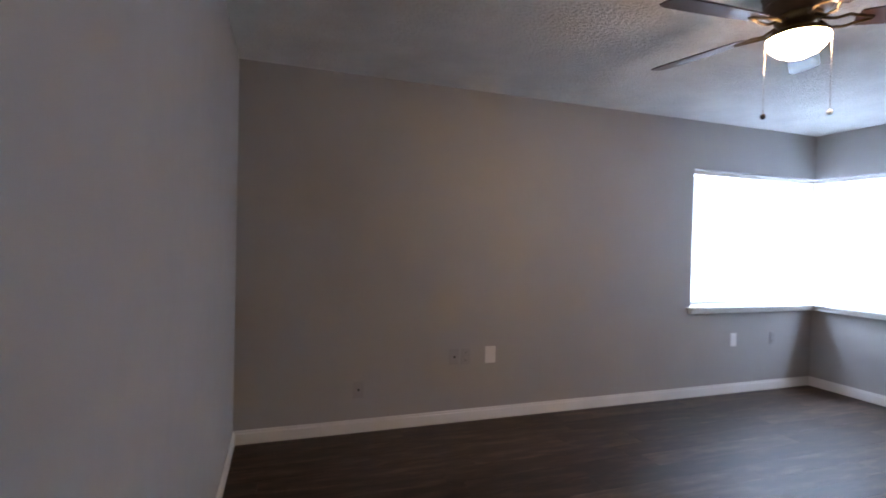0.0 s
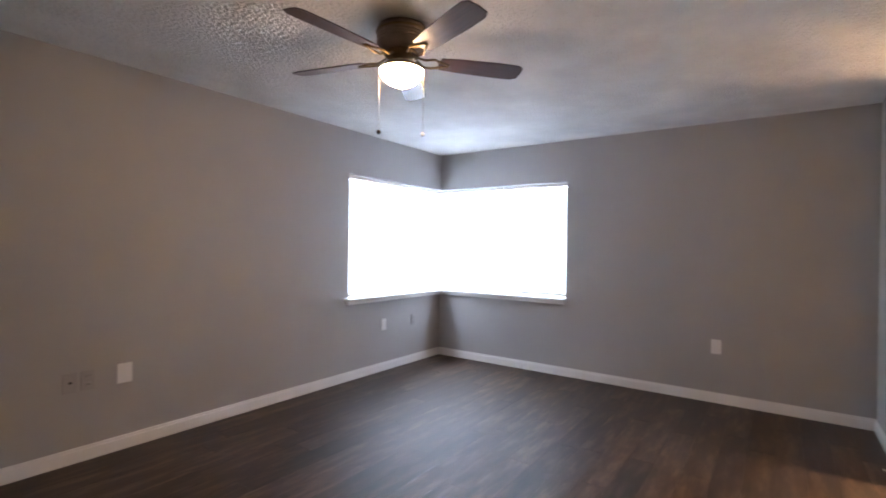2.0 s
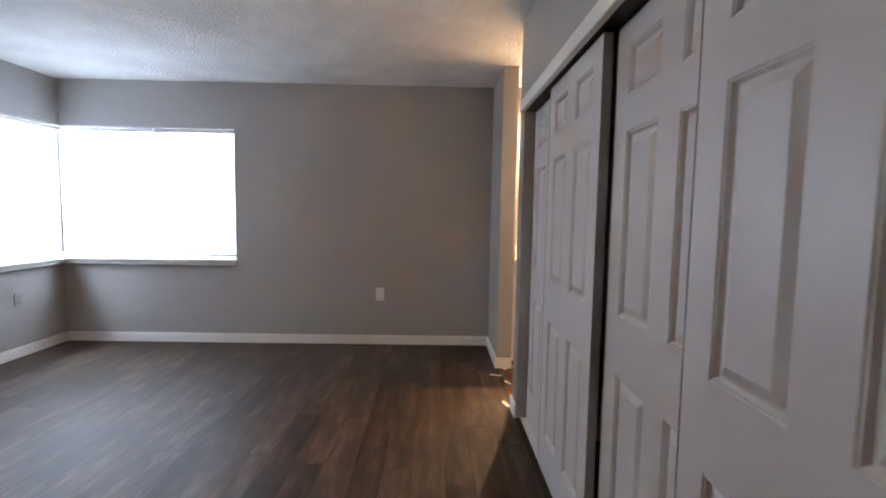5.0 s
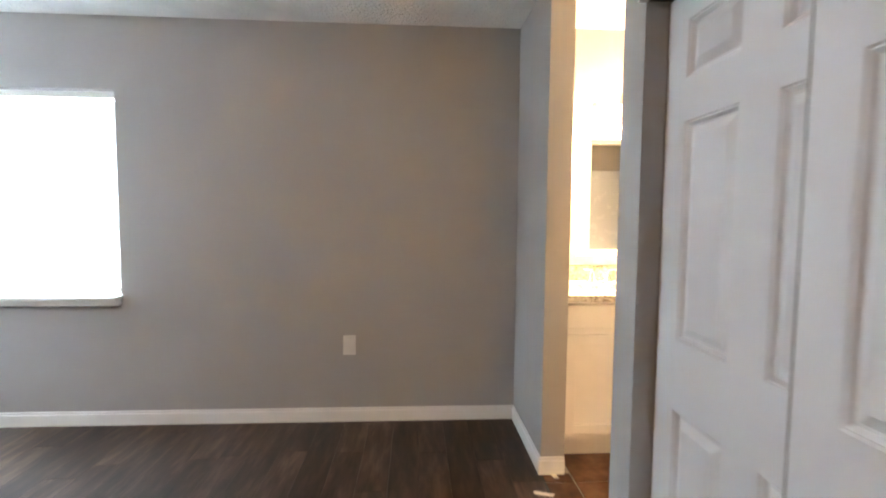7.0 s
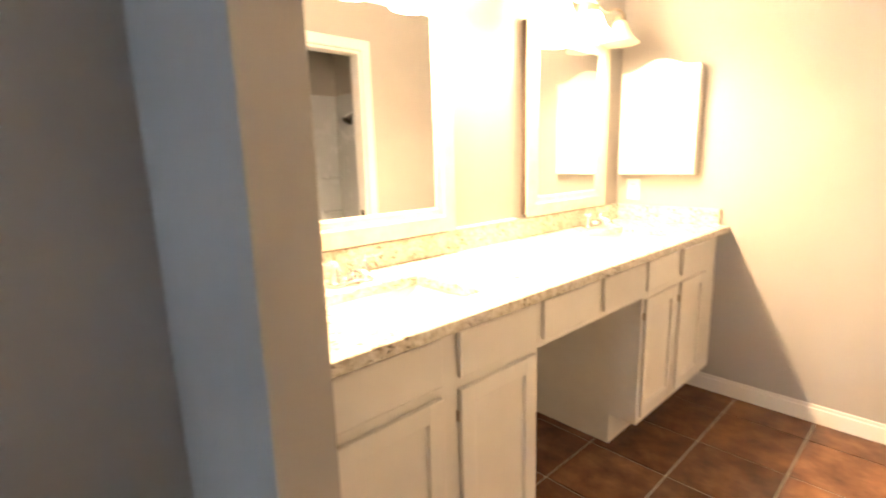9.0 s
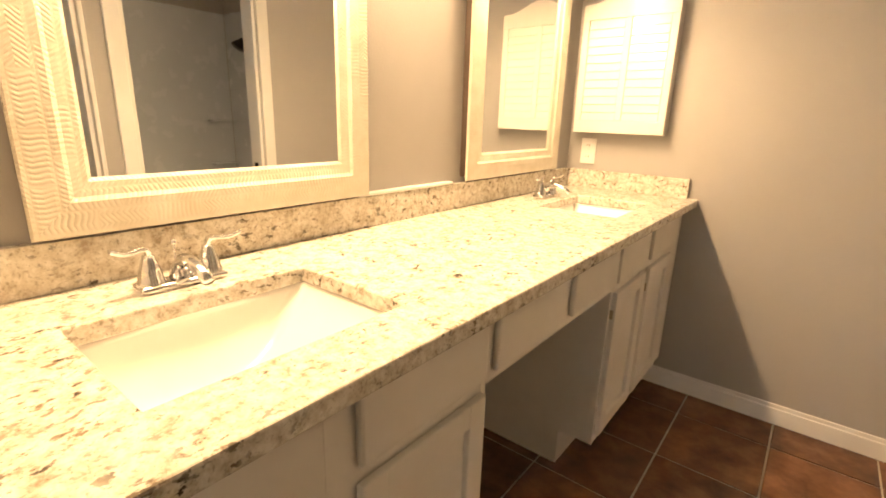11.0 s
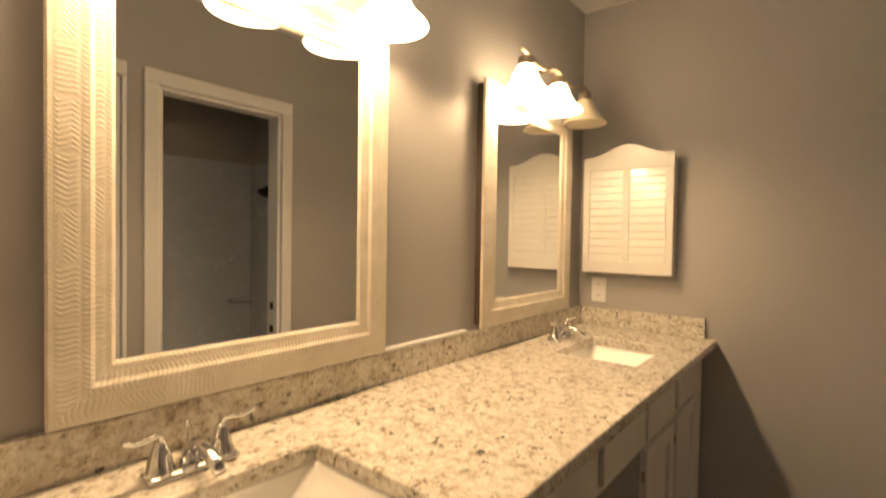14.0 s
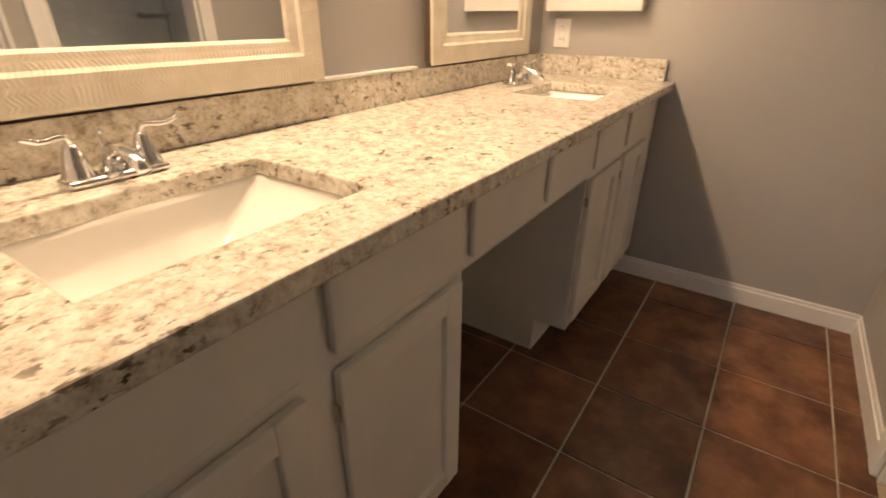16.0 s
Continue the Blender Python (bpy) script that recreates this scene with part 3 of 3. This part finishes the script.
def slab(xs, ys, holes, z0, z1):
    bm = bmesh.new()
    vs = {}

    def get(i, k, z):
        if (i, k, z) not in vs:
            vs[(i, k, z)] = bm.verts.new((xs[i], ys[k], z))
        return vs[(i, k, z)]

    cells = {(i, k) for i in range(len(xs) - 1) for k in range(len(ys) - 1)} - set(holes)
    for i, k in cells:
        for z, flip in ((z0, True), (z1, False)):
            f = [get(i, k, z), get(i + 1, k, z), get(i + 1, k + 1, z), get(i, k + 1, z)]
            bm.faces.new(f[::-1] if flip else f)
        for (di, dk), (a, c) in (((-1, 0), ((i, k), (i, k + 1))), ((1, 0), ((i + 1, k), (i + 1, k + 1))), ((0, -1), ((i, k), (i + 1, k))), ((0, 1), ((i, k + 1), (i + 1, k + 1)))):
            if (i + di, k + dk) not in cells:
                bm.faces.new((get(*a, z0), get(*c, z0), get(*c, z1), get(*a, z1)))
    bmesh.ops.recalc_face_normals(bm, faces=bm.faces)
    sharp = [e for e in bm.edges if len(e.link_faces) == 2 and e.link_faces[0].normal.angle(e.link_faces[1].normal) > 1]
    bmesh.ops.bevel(bm, geom=sharp, offset=0.004, segments=2, affect="EDGES", profile=0.5)
    return bm


counter = thing("vanity_worktop", "speckled beige and brown granite vanity worktop with backsplash", "worktop")
part("slab", slab([FRONT_X, S1[0], S1[1], BX - 0.002], [BY + 0.002, S2[2], S2[3], S1[2], S1[3], YS - 0.122], [(1, 1), (1, 3)], UNDER, TOP), GRANITE, counter)
part("backsplash", boxes((BX - 0.022, BX - 0.002, BY + 0.024, YS - 0.144, TOP, 0.993), bevel=0.002), GRANITE, counter)
part("side_splash", boxes((-0.600, BX - 0.002, BY + 0.002, BY + 0.023, TOP, 0.990), bevel=0.002), GRANITE, counter)
part("side_splash", boxes((-0.600, BX - 0.002, YS - 0.143, YS - 0.122, TOP, 0.990), bevel=0.002), GRANITE, counter)


def basin(label, x0, x1, y0, y1):
    th = thing("sink_basin", label, "sink", group="vanity basins")
    g = 0.006
    levels = [(-g - 0.02, 0), (-g, 0), (-g, -0.012), (0.006, -0.06), (0.028, -0.105), (0.065, -0.125)]
    bm = bmesh.new()
    rings = []
    for inset, dz in levels:
        slope = 0.10 * max(0.0, -dz / 0.125)
        a0, a1, b0, b1 = x0 + inset, x1 - inset, y0 + inset + slope, y1 - inset
        r = 0.03 if inset > -g - 0.01 else 0.012
        pts = []
        for cx, cy, s in ((a1 - r, b1 - r, 0), (a0 + r, b1 - r, 90), (a0 + r, b0 + r, 180), (a1 - r, b0 + r, 270)):
            for q in range(5):
                an = radians(s + 22.5 * q)
                pts.append(bm.verts.new((cx + r * math.cos(an), cy + r * math.sin(an), UNDER - 0.001 + dz)))
        rings.append(pts)
    n = len(rings[0])
    for p, q in zip(rings, rings[1:]):
        for i in range(n):
            bm.faces.new((p[i], p[(i + 1) % n], q[(i + 1) % n], q[i]))
    bm.faces.new(rings[-1])
    bmesh.ops.recalc_face_normals(bm, faces=bm.faces)
    ob = part("bowl", bm, PORCELAIN, th, "", True)
    thick = ob.modifiers.new("shell", "SOLIDIFY")
    thick.thickness, thick.offset = 0.008, -1
    part("drain", lathe([(0.003, UNDER - 0.121), (0.018, UNDER - 0.121), (0.022, UNDER - 0.124), (0.022, UNDER - 0.128)], 20, ((x0 + x1) / 2 + 0.02, (y0 + y1) / 2 + 0.05, 0)), CHROME, th, "chrome drain", True)
    return th


basin("white rectangular undermount basin, empty", *S1)
basin("white rectangular undermount basin beside the end wall", *S2)


def faucet(label, x, y):
    th = thing("faucet", label, "faucet", (x, y, TOP), "vanity faucets")
    part("base_plate", boxes((-0.025, 0.025, -0.076, 0.076, 0, 0.014), bevel=0.006), CHROME, th, "", True)
    spout = [(0.004, 0, 0.010), (0.000, 0, 0.034), (-0.018, 0, 0.050), (-0.050, 0, 0.052), (-0.086, 0, 0.040), (-0.104, 0, 0.028)]
    part("spout", tube(spout, [0.021, 0.018, 0.015, 0.0135, 0.012, 0.010], 16, 0.8), CHROME, th, "", True)
    part("lift_rod", tube([(0.019, 0, 0.03), (0.019, 0, 0.068), (0.019, 0, 0.072), (0.019, 0, 0.080)], [0.0022, 0.0022, 0.0052, 0.0045], 10), CHROME, th, "", True)
    for s in (-1, 1):
        skirt = [(0.0235, 0.012), (0.0235, 0.018), (0.0205, 0.022), (0.0185, 0.034), (0.0145, 0.048), (0.0110, 0.058), (0.0095, 0.064), (0.001, 0.066)]
        h = part("handle", lathe(skirt, 20, (0, 0.051 * s, 0)), CHROME, th, "", True)
        # a flat ribbon that rises from the post, runs out level and flicks up at its tip
        run = [(0, 0.051, 0.060), (-0.001, 0.051, 0.070), (-0.002, 0.054, 0.0765), (-0.003, 0.062, 0.078), (-0.006, 0.080, 0.0755), (-0.008, 0.092, 0.076), (-0.010, 0.100, 0.080), (-0.012, 0.110, 0.085)]
        lever = bmesh.new()
        rows = []
        for k, (px, py, pz) in enumerate(run):
            q0, q1 = run[max(k - 1, 0)], run[min(k + 1, len(run) - 1)]
            ly, lz = q1[1] - q0[1], q1[2] - q0[2]
            ln = math.hypot(ly, lz)
            ny, nz = -lz / ln * 0.0036, ly / ln * 0.0036
            half = 0.0062 + 0.0012 * min(1, k / 4)
            rows.append([lever.verts.new((px + dx * half, (py + d * ny) * s, pz + d * nz)) for dx, d in ((-1, -1), (1, -1), (1, 1), (-1, 1))])
        for a, c in zip(rows, rows[1:]):
            for k in range(4):
                lever.faces.new((a[k], a[(k + 1) % 4], c[(k + 1) % 4], c[k]))
        lever.faces.new(rows[0])
        lever.faces.new(rows[-1])
        bmesh.ops.recalc_face_normals(lever, faces=lever.faces)
        bmesh.ops.bevel(lever, geom=list(lever.edges), offset=0.0009, segments=2, affect="EDGES", profile=0.5)
        part("lever", lever, CHROME, h, "flat chrome ribbon lever", True)
    return th


faucet("chrome two-lever faucet behind the near basin", -0.155, -4.495)
faucet("chrome two-lever faucet behind the far basin", -0.150, -5.955)


# ---- mirrors in carved cream frames
def mirror(label, y0, y1, z0, z1, side, foot):
    th = thing("framed_mirror", label, "mirror", group="vanity mirrors")
    xb, xf = BX - 0.002, BX - 0.045

    def rail(pts_outer, pts_inner, mat):
        # stepped section: outer edge, raised field, slope in, bead at the glass
        bm = bmesh.new()
        sec = [(0.06, xf + 0.013), (0.0, xf + 0.010), (0.0, xf + 0.003), (0.03, xf), (0.60, xf), (0.68, xf + 0.005), (0.93, xf + 0.008), (1.0, xf + 0.0135)]
        loops = []
        for o, i in zip(pts_outer, pts_inner):
            loops.append([bm.verts.new((x, o[0] + (i[0] - o[0]) * f, o[1] + (i[1] - o[1]) * f)) for f, x in sec])
        for q in range(len(sec) - 1):
            bm.faces.new((loops[0][q], loops[1][q], loops[1][q + 1], loops[0][q + 1]))
        bm.faces.new(loops[0])
        bm.faces.new(loops[1][::-1])
        bmesh.ops.recalc_face_normals(bm, faces=bm.faces)
        return part("frame_rail", bm, mat, th)

    O = [(y0, z0), (y1, z0), (y1, z1), (y0, z1)]
    I = [(y0 + side, z0 + foot), (y1 - side, z0 + foot), (y1 - side, z1 - foot), (y0 + side, z1 - foot)]
    for q in range(4):
        rail((O[q], O[(q + 1) % 4]), (I[q], I[(q + 1) % 4]), FRAME_FLAT if q % 2 == 0 else FRAME_UP)
    part("back_board", boxes((xf + 0.0180, xb, y0 + 0.014, y1 - 0.014, z0 + 0.012, z1 - 0.012)), BOARD, th, "dark brown backing board")
    part("mirror_glass", boxes((xf + 0.0135, xf + 0.0175, y0 + side - 0.004, y1 - side + 0.004, z0 + foot - 0.004, z1 - foot + 0.004)), MIRROR, th, "clear mirror glass")
    return th


mirror("large mirror in a carved cream frame above the near basin", -5.035, -4.311, 1.001, 1.869, 0.096, 0.096)
mirror("large mirror in a carved cream frame above the far basin", -6.199, -5.491, 1.001, 1.873, 0.098, 0.093)


# ---- vanity light bars
def shade_mesh(y, x, z):
    prof = [(0.026, 0.0), (0.034, -0.006), (0.044, -0.030), (0.056, -0.062), (0.074, -0.092), (0.094, -0.112), (0.101, -0.122), (0.098, -0.122), (0.090, -0.110), (0.070, -0.089), (0.052, -0.060), (0.040, -0.030), (0.028, -0.008)]
    return lathe([(0.935 * q, 0.87 * h) for q, h in prof], 30, (x, y, z))


def vanity_light(label, yc, z, step, lit):
    th = thing("vanity_light", label, "wall light", group="vanity lights")
    x = BX - 0.130
    ys = [yc + step, yc, yc - step]
    bm = lathe([(0.001, 0), (0.062, 0), (0.068, 0.006), (0.066, 0.014), (0.050, 0.020), (0.001, 0.021)], 32)
    bm.transform(Matrix.Translation((BX, yc, z + 0.075)) @ Matrix.Rotation(radians(-90), 4, "Y"))
    part("wall_plate", bm, NICKEL, th, "round brushed nickel wall plate", True)
    for s in (-1, 1):
        part("stem", tube([(BX - 0.015, yc + 0.03 * s, z + 0.075), (BX - 0.09, yc + 0.03 * s, z + 0.07), (x, yc + 0.03 * s, z + 0.045)], 0.006, 8), NICKEL, th, "", True)
    pts = [(x, yc + step + 0.03 - (2 * step + 0.06) * i / 28, 0) for i in range(29)]
    pts = [(px, py, z + 0.035 + 0.016 * math.cos((py - yc) / step * math.pi * 2 - 0.6)) for px, py, _ in pts]
    part("arm", tube(pts, 0.009, 8, 0.55), NICKEL, th, "wavy brushed nickel bar", True)
    for y, on in zip(ys, lit):
        part("socket", lathe([(0.012, 0.032), (0.026, 0.026), (0.028, 0.0), (0.026, -0.012)], 18, (x, y, z)), NICKEL, th, "", True)
        part("shade", shade_mesh(y, x, z), SHADE_LIT if on else SHADE_DIM, th, "lit frosted glass bell shade" if on else "unlit frosted glass bell shade", True)
        if on:
            bulb("vanity_bulb", (x, y, z - 0.066), VANITY_POWER)


vanity_light("three-shade brushed nickel vanity light, all lit", -4.696, 1.9375, 0.257, (1, 1, 1))
vanity_light("three-shade nickel vanity light with one dark bulb", -5.868, 1.928, 0.257, (1, 1, 0))

# ---- louvred wall cabinet with an arched top
cab = thing("wall_cabinet", "white louvred medicine cabinet with an arched top", "cabinet", (-0.2725, BY + 0.001, 1.165))
w, t = 0.2025, 0.062
bm = boxes((-w, w, 0, t - 0.016, 0, 0.52))
part("case", bm, GLOSS, cab)


def arch_panel():
    bm = bmesh.new()
    top = [(-w, 0.535)]
    for i in range(17):
        u = -1 + 2 * i / 16
        top.append((u * w * 0.98, 0.545 + 0.050 * (0.5 + 0.5 * math.cos(math.pi * min(1, abs(u) * 1.15)))))
    top.append((w, 0.535))
    low = [(x, 0.482) for x, _ in top]
    f0 = [bm.verts.new((x, t - 0.014, z)) for x, z in low]
    f1 = [bm.verts.new((x, t - 0.014, z)) for x, z in top]
    g0 = [bm.verts.new((x, t, z)) for x, z in low]
    g1 = [bm.verts.new((x, t, z)) for x, z in top]
    for i in range(len(top) - 1):
        bm.faces.new((g0[i], g0[i + 1], g1[i + 1], g1[i]))
        bm.faces.new((f0[i], f1[i], f1[i + 1], f0[i + 1]))
        bm.faces.new((f1[i], g1[i], g1[i + 1], f1[i + 1]))
        bm.faces.new((f0[i], f0[i + 1], g0[i + 1], g0[i]))
    bm.faces.new((f0[0], g0[0], g1[0], f1[0]))
    bm.faces.new((f0[-1], f1[-1], g1[-1], g0[-1]))
    bmesh.ops.recalc_face_normals(bm, faces=bm.faces)
    return bm


part("arched_rail", arch_panel(), GLOSS, cab)
part("bottom_rail", boxes((-w, w, t - 0.014, t, 0, 0.055), bevel=0.002), GLOSS, cab)
for a, c in ((-w, -w + 0.030), (-0.014, 0.014), (w - 0.030, w)):
    part("stile", boxes((a, c, t - 0.014, t, 0.055, 0.482), bevel=0.002), GLOSS, cab)
louvre = finish("louvre", boxes((-0.0785, 0.0785, -0.003, 0.003, -0.0205, 0.0205), bevel=0.0015), GLOSS)
for cx in (-0.0930, 0.0930):
    for i in range(12):
        ob = new("louvre", louvre)
        ob.parent = cab
        ob.matrix_local = pose(cx, t - 0.006, 0.075 + 0.0352 * i, 8, 0, 0)

# ---- doorway casings, jambs and the tub beyond
for name, y0, y1, lab in (("door_1", D0, D1, "white cased doorway opening to a dark tub room"), ("door_2", E0, E1, "white cased doorway opening to a dark closet")):
    fr = tagged(new(name), lab, "doorway", kind="structure")
    for a, c in ((y0 - (0.065 if name == "door_1" else 0.022), y0 - 0.004), (y1 + 0.004, y1 + 0.065)):
        if name == "door_2" and a > y0:
            c = min(c, YS - 0.122)
        part("casing", boxes((OX - 0.001, OX + 0.016, a, c, 0, DT + 0.004), bevel=0.004), TRIM, fr)
    part("casing", boxes((OX - 0.001, OX + 0.016, y0 - (0.065 if name == "door_1" else 0.022), min(y1 + 0.065, YS - 0.122), DT + 0.005, DT + 0.068), bevel=0.004), TRIM, fr)
    part("jamb", boxes((OX - 0.1, OX - 0.001, y0 - 0.003, y0 + 0.016, 0, DT), bevel=0.002), TRIM, fr)
    part("jamb", boxes((OX - 0.1, OX - 0.001, y1 - 0.016, y1 + 0.003, 0, DT), bevel=0.002), TRIM, fr)
    part("head_jamb", boxes((OX - 0.1, OX - 0.001, y0 + 0.017, y1 - 0.017, DT - 0.016, DT), bevel=0.002), TRIM, fr)
    if name == "door_1":
        for z in (0.79, 0.92):
            part("strike", boxes((OX - 0.065, OX - 0.035, y0 + 0.0165, y0 + 0.022, z - 0.02, z + 0.02), bevel=0.001), HINGE, fr, "dark metal strike")

tub = thing("bathtub", "white bathtub in a dim alcove", "bathtub")
part("shell", boxes((-2.32, -1.66, -5.884, -5.80, 0, 0.40), (-2.32, -1.66, -5.01, -4.955, 0, 0.40), (-1.72, -1.66, -5.80, -5.01, 0, 0.40), (-2.32, -2.26, -5.80, -5.01, 0, 0.40), (-2.26, -1.72, -5.80, -5.01, 0, 0.12), bevel=0.012), PORCELAIN, tub)
sur = thing("tub_surround", "white moulded tub surround with soap shelves", "tub surround")
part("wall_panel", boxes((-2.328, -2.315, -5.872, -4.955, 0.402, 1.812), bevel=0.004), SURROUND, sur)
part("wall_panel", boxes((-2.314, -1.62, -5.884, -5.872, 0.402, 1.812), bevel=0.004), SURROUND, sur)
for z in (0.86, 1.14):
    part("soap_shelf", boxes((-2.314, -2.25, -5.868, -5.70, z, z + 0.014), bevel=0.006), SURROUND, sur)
head = thing("shower_head", "dark bronze shower head on a bent arm", "shower head")
part("arm", tube([(-2.00, -5.870, 1.64), (-2.00, -5.835, 1.645), (-2.00, -5.800, 1.62)], 0.010, 10), HINGE, head, "", True)
bm = lathe([(0.012, 0.05), (0.020, 0.03), (0.040, 0.0), (0.042, -0.012), (0.001, -0.014)], 20)
bm.transform(Matrix.Translation((-2.00, -5.785, 1.595)) @ Matrix.Rotation(radians(35), 4, "X"))
part("nozzle", bm, HINGE, head, "", True)

# white strip added on the granite to imitate its brightly lit top edge
structure("splash_lit_top", boxes((BX - 0.024, BX - 0.001, -5.44, -5.015, 0.9935, 1.003), bevel=0.002), TRIM, "thin white strip standing in for the backsplash's lit top", "trim")

# ---- torn paper scraps along the floor seam
for x, y, turn, s in ((-0.67, -4.075, 10, 0.045), (-0.84, -3.985, 70, 0.05), (-1.00, -4.06, 20, 0.05), (-1.40, -3.985, 15, 0.055)):
    sc = thing("paper_scrap", "small torn off-white tape scrap on the floor seam", "paper scrap", group="scraps at the threshold")
    sc.matrix_world = pose(x, y, 0.0015, 0, 0, turn)
    bm = bmesh.new()
    pts = [(-s, -0.012), (-0.3 * s, -0.016), (0.5 * s, -0.011), (s, -0.014), (0.9 * s, 0.010), (0.1 * s, 0.014), (-0.8 * s, 0.011)]
    f = bm.faces.new([bm.verts.new((px, py, 0.002 * math.sin(px * 90))) for px, py in pts])
    ex = bmesh.ops.extrude_face_region(bm, geom=[f])
    bmesh.ops.translate(bm, vec=(0, 0, 0.0015), verts=[q for q in ex["geom"] if isinstance(q, bmesh.types.BMVert)])
    bmesh.ops.recalc_face_normals(bm, faces=bm.faces)
    part("scrap", bm, SCRAP, sc)
strip_ = tagged(new("threshold_seam", finish("threshold_seam", boxes((-1.478 + B, -0.662 - B, -4.021, -4.009, -0.01, 0.002), bevel=0.001), SUBFLOOR)), "dark joint between vinyl planks and floor tiles", "threshold", kind="structure")

# ---- floor tiles
PITCH, GAP = 0.335, 0.007
tile_meshes = {}
for i in range(-1, 5):
    for k in range(0, 8):
        x0, x1 = -1.746 + i * PITCH + GAP / 2, -1.746 + (i + 1) * PITCH - GAP / 2
        y1, y0 = -3.825 - k * 0.341 - GAP / 2, -3.825 - (k + 1) * 0.341 + GAP / 2
        x0, x1, y0, y1 = max(x0, OX + 0.001), min(x1, BX - 0.001), max(y0, BY + 0.001), min(y1, -4.023)
        if x1 - x0 < 0.02 or y1 - y0 < 0.02:
            continue
        if y1 > YS - 0.12:
            x0, x1 = max(x0, -1.478), min(x1, -0.662)
            if x1 - x0 < 0.02:
                continue
        key = (round(x1 - x0, 3), round(y1 - y0, 3))
        if key not in tile_meshes:
            tile_meshes[key] = finish("tile", boxes((-key[0] / 2, key[0] / 2, -key[1] / 2, key[1] / 2, -0.008, 0), bevel=0.002), TILE)
        ob = new("tile", tile_meshes[key])
        ob.parent = bath_floor
        ob.location = ((x0 + x1) / 2, (y0 + y1) / 2, 0)

# ---- floor planks, running along x in staggered rows
PW, PL = 0.152, 1.22
plank_meshes = {}
rng = random.Random(7)
y = -4.011
while y < -0.001:
    y1 = min(y + PW, -0.001)
    x = XW - rng.random() * PL
    while x < -0.002:
        a, c = max(x, XW + 0.001), min(x + PL, -0.001)
        x += PL
        if c - a < 0.03:
            continue
        key = (round(c - a, 3), round(y1 - y, 3))
        if key not in plank_meshes:
            plank_meshes[key] = finish("plank", boxes((-key[0] / 2 + 0.0004, key[0] / 2 - 0.0004, -key[1] / 2 + 0.0004, key[1] / 2 - 0.0004, -0.010, 0), bevel=0.0006), PLANK)
        ob = new("plank", plank_meshes[key])
        ob.parent = floor
        ob.location = ((a + c) / 2, (y + y1) / 2, 0)
    y += PW
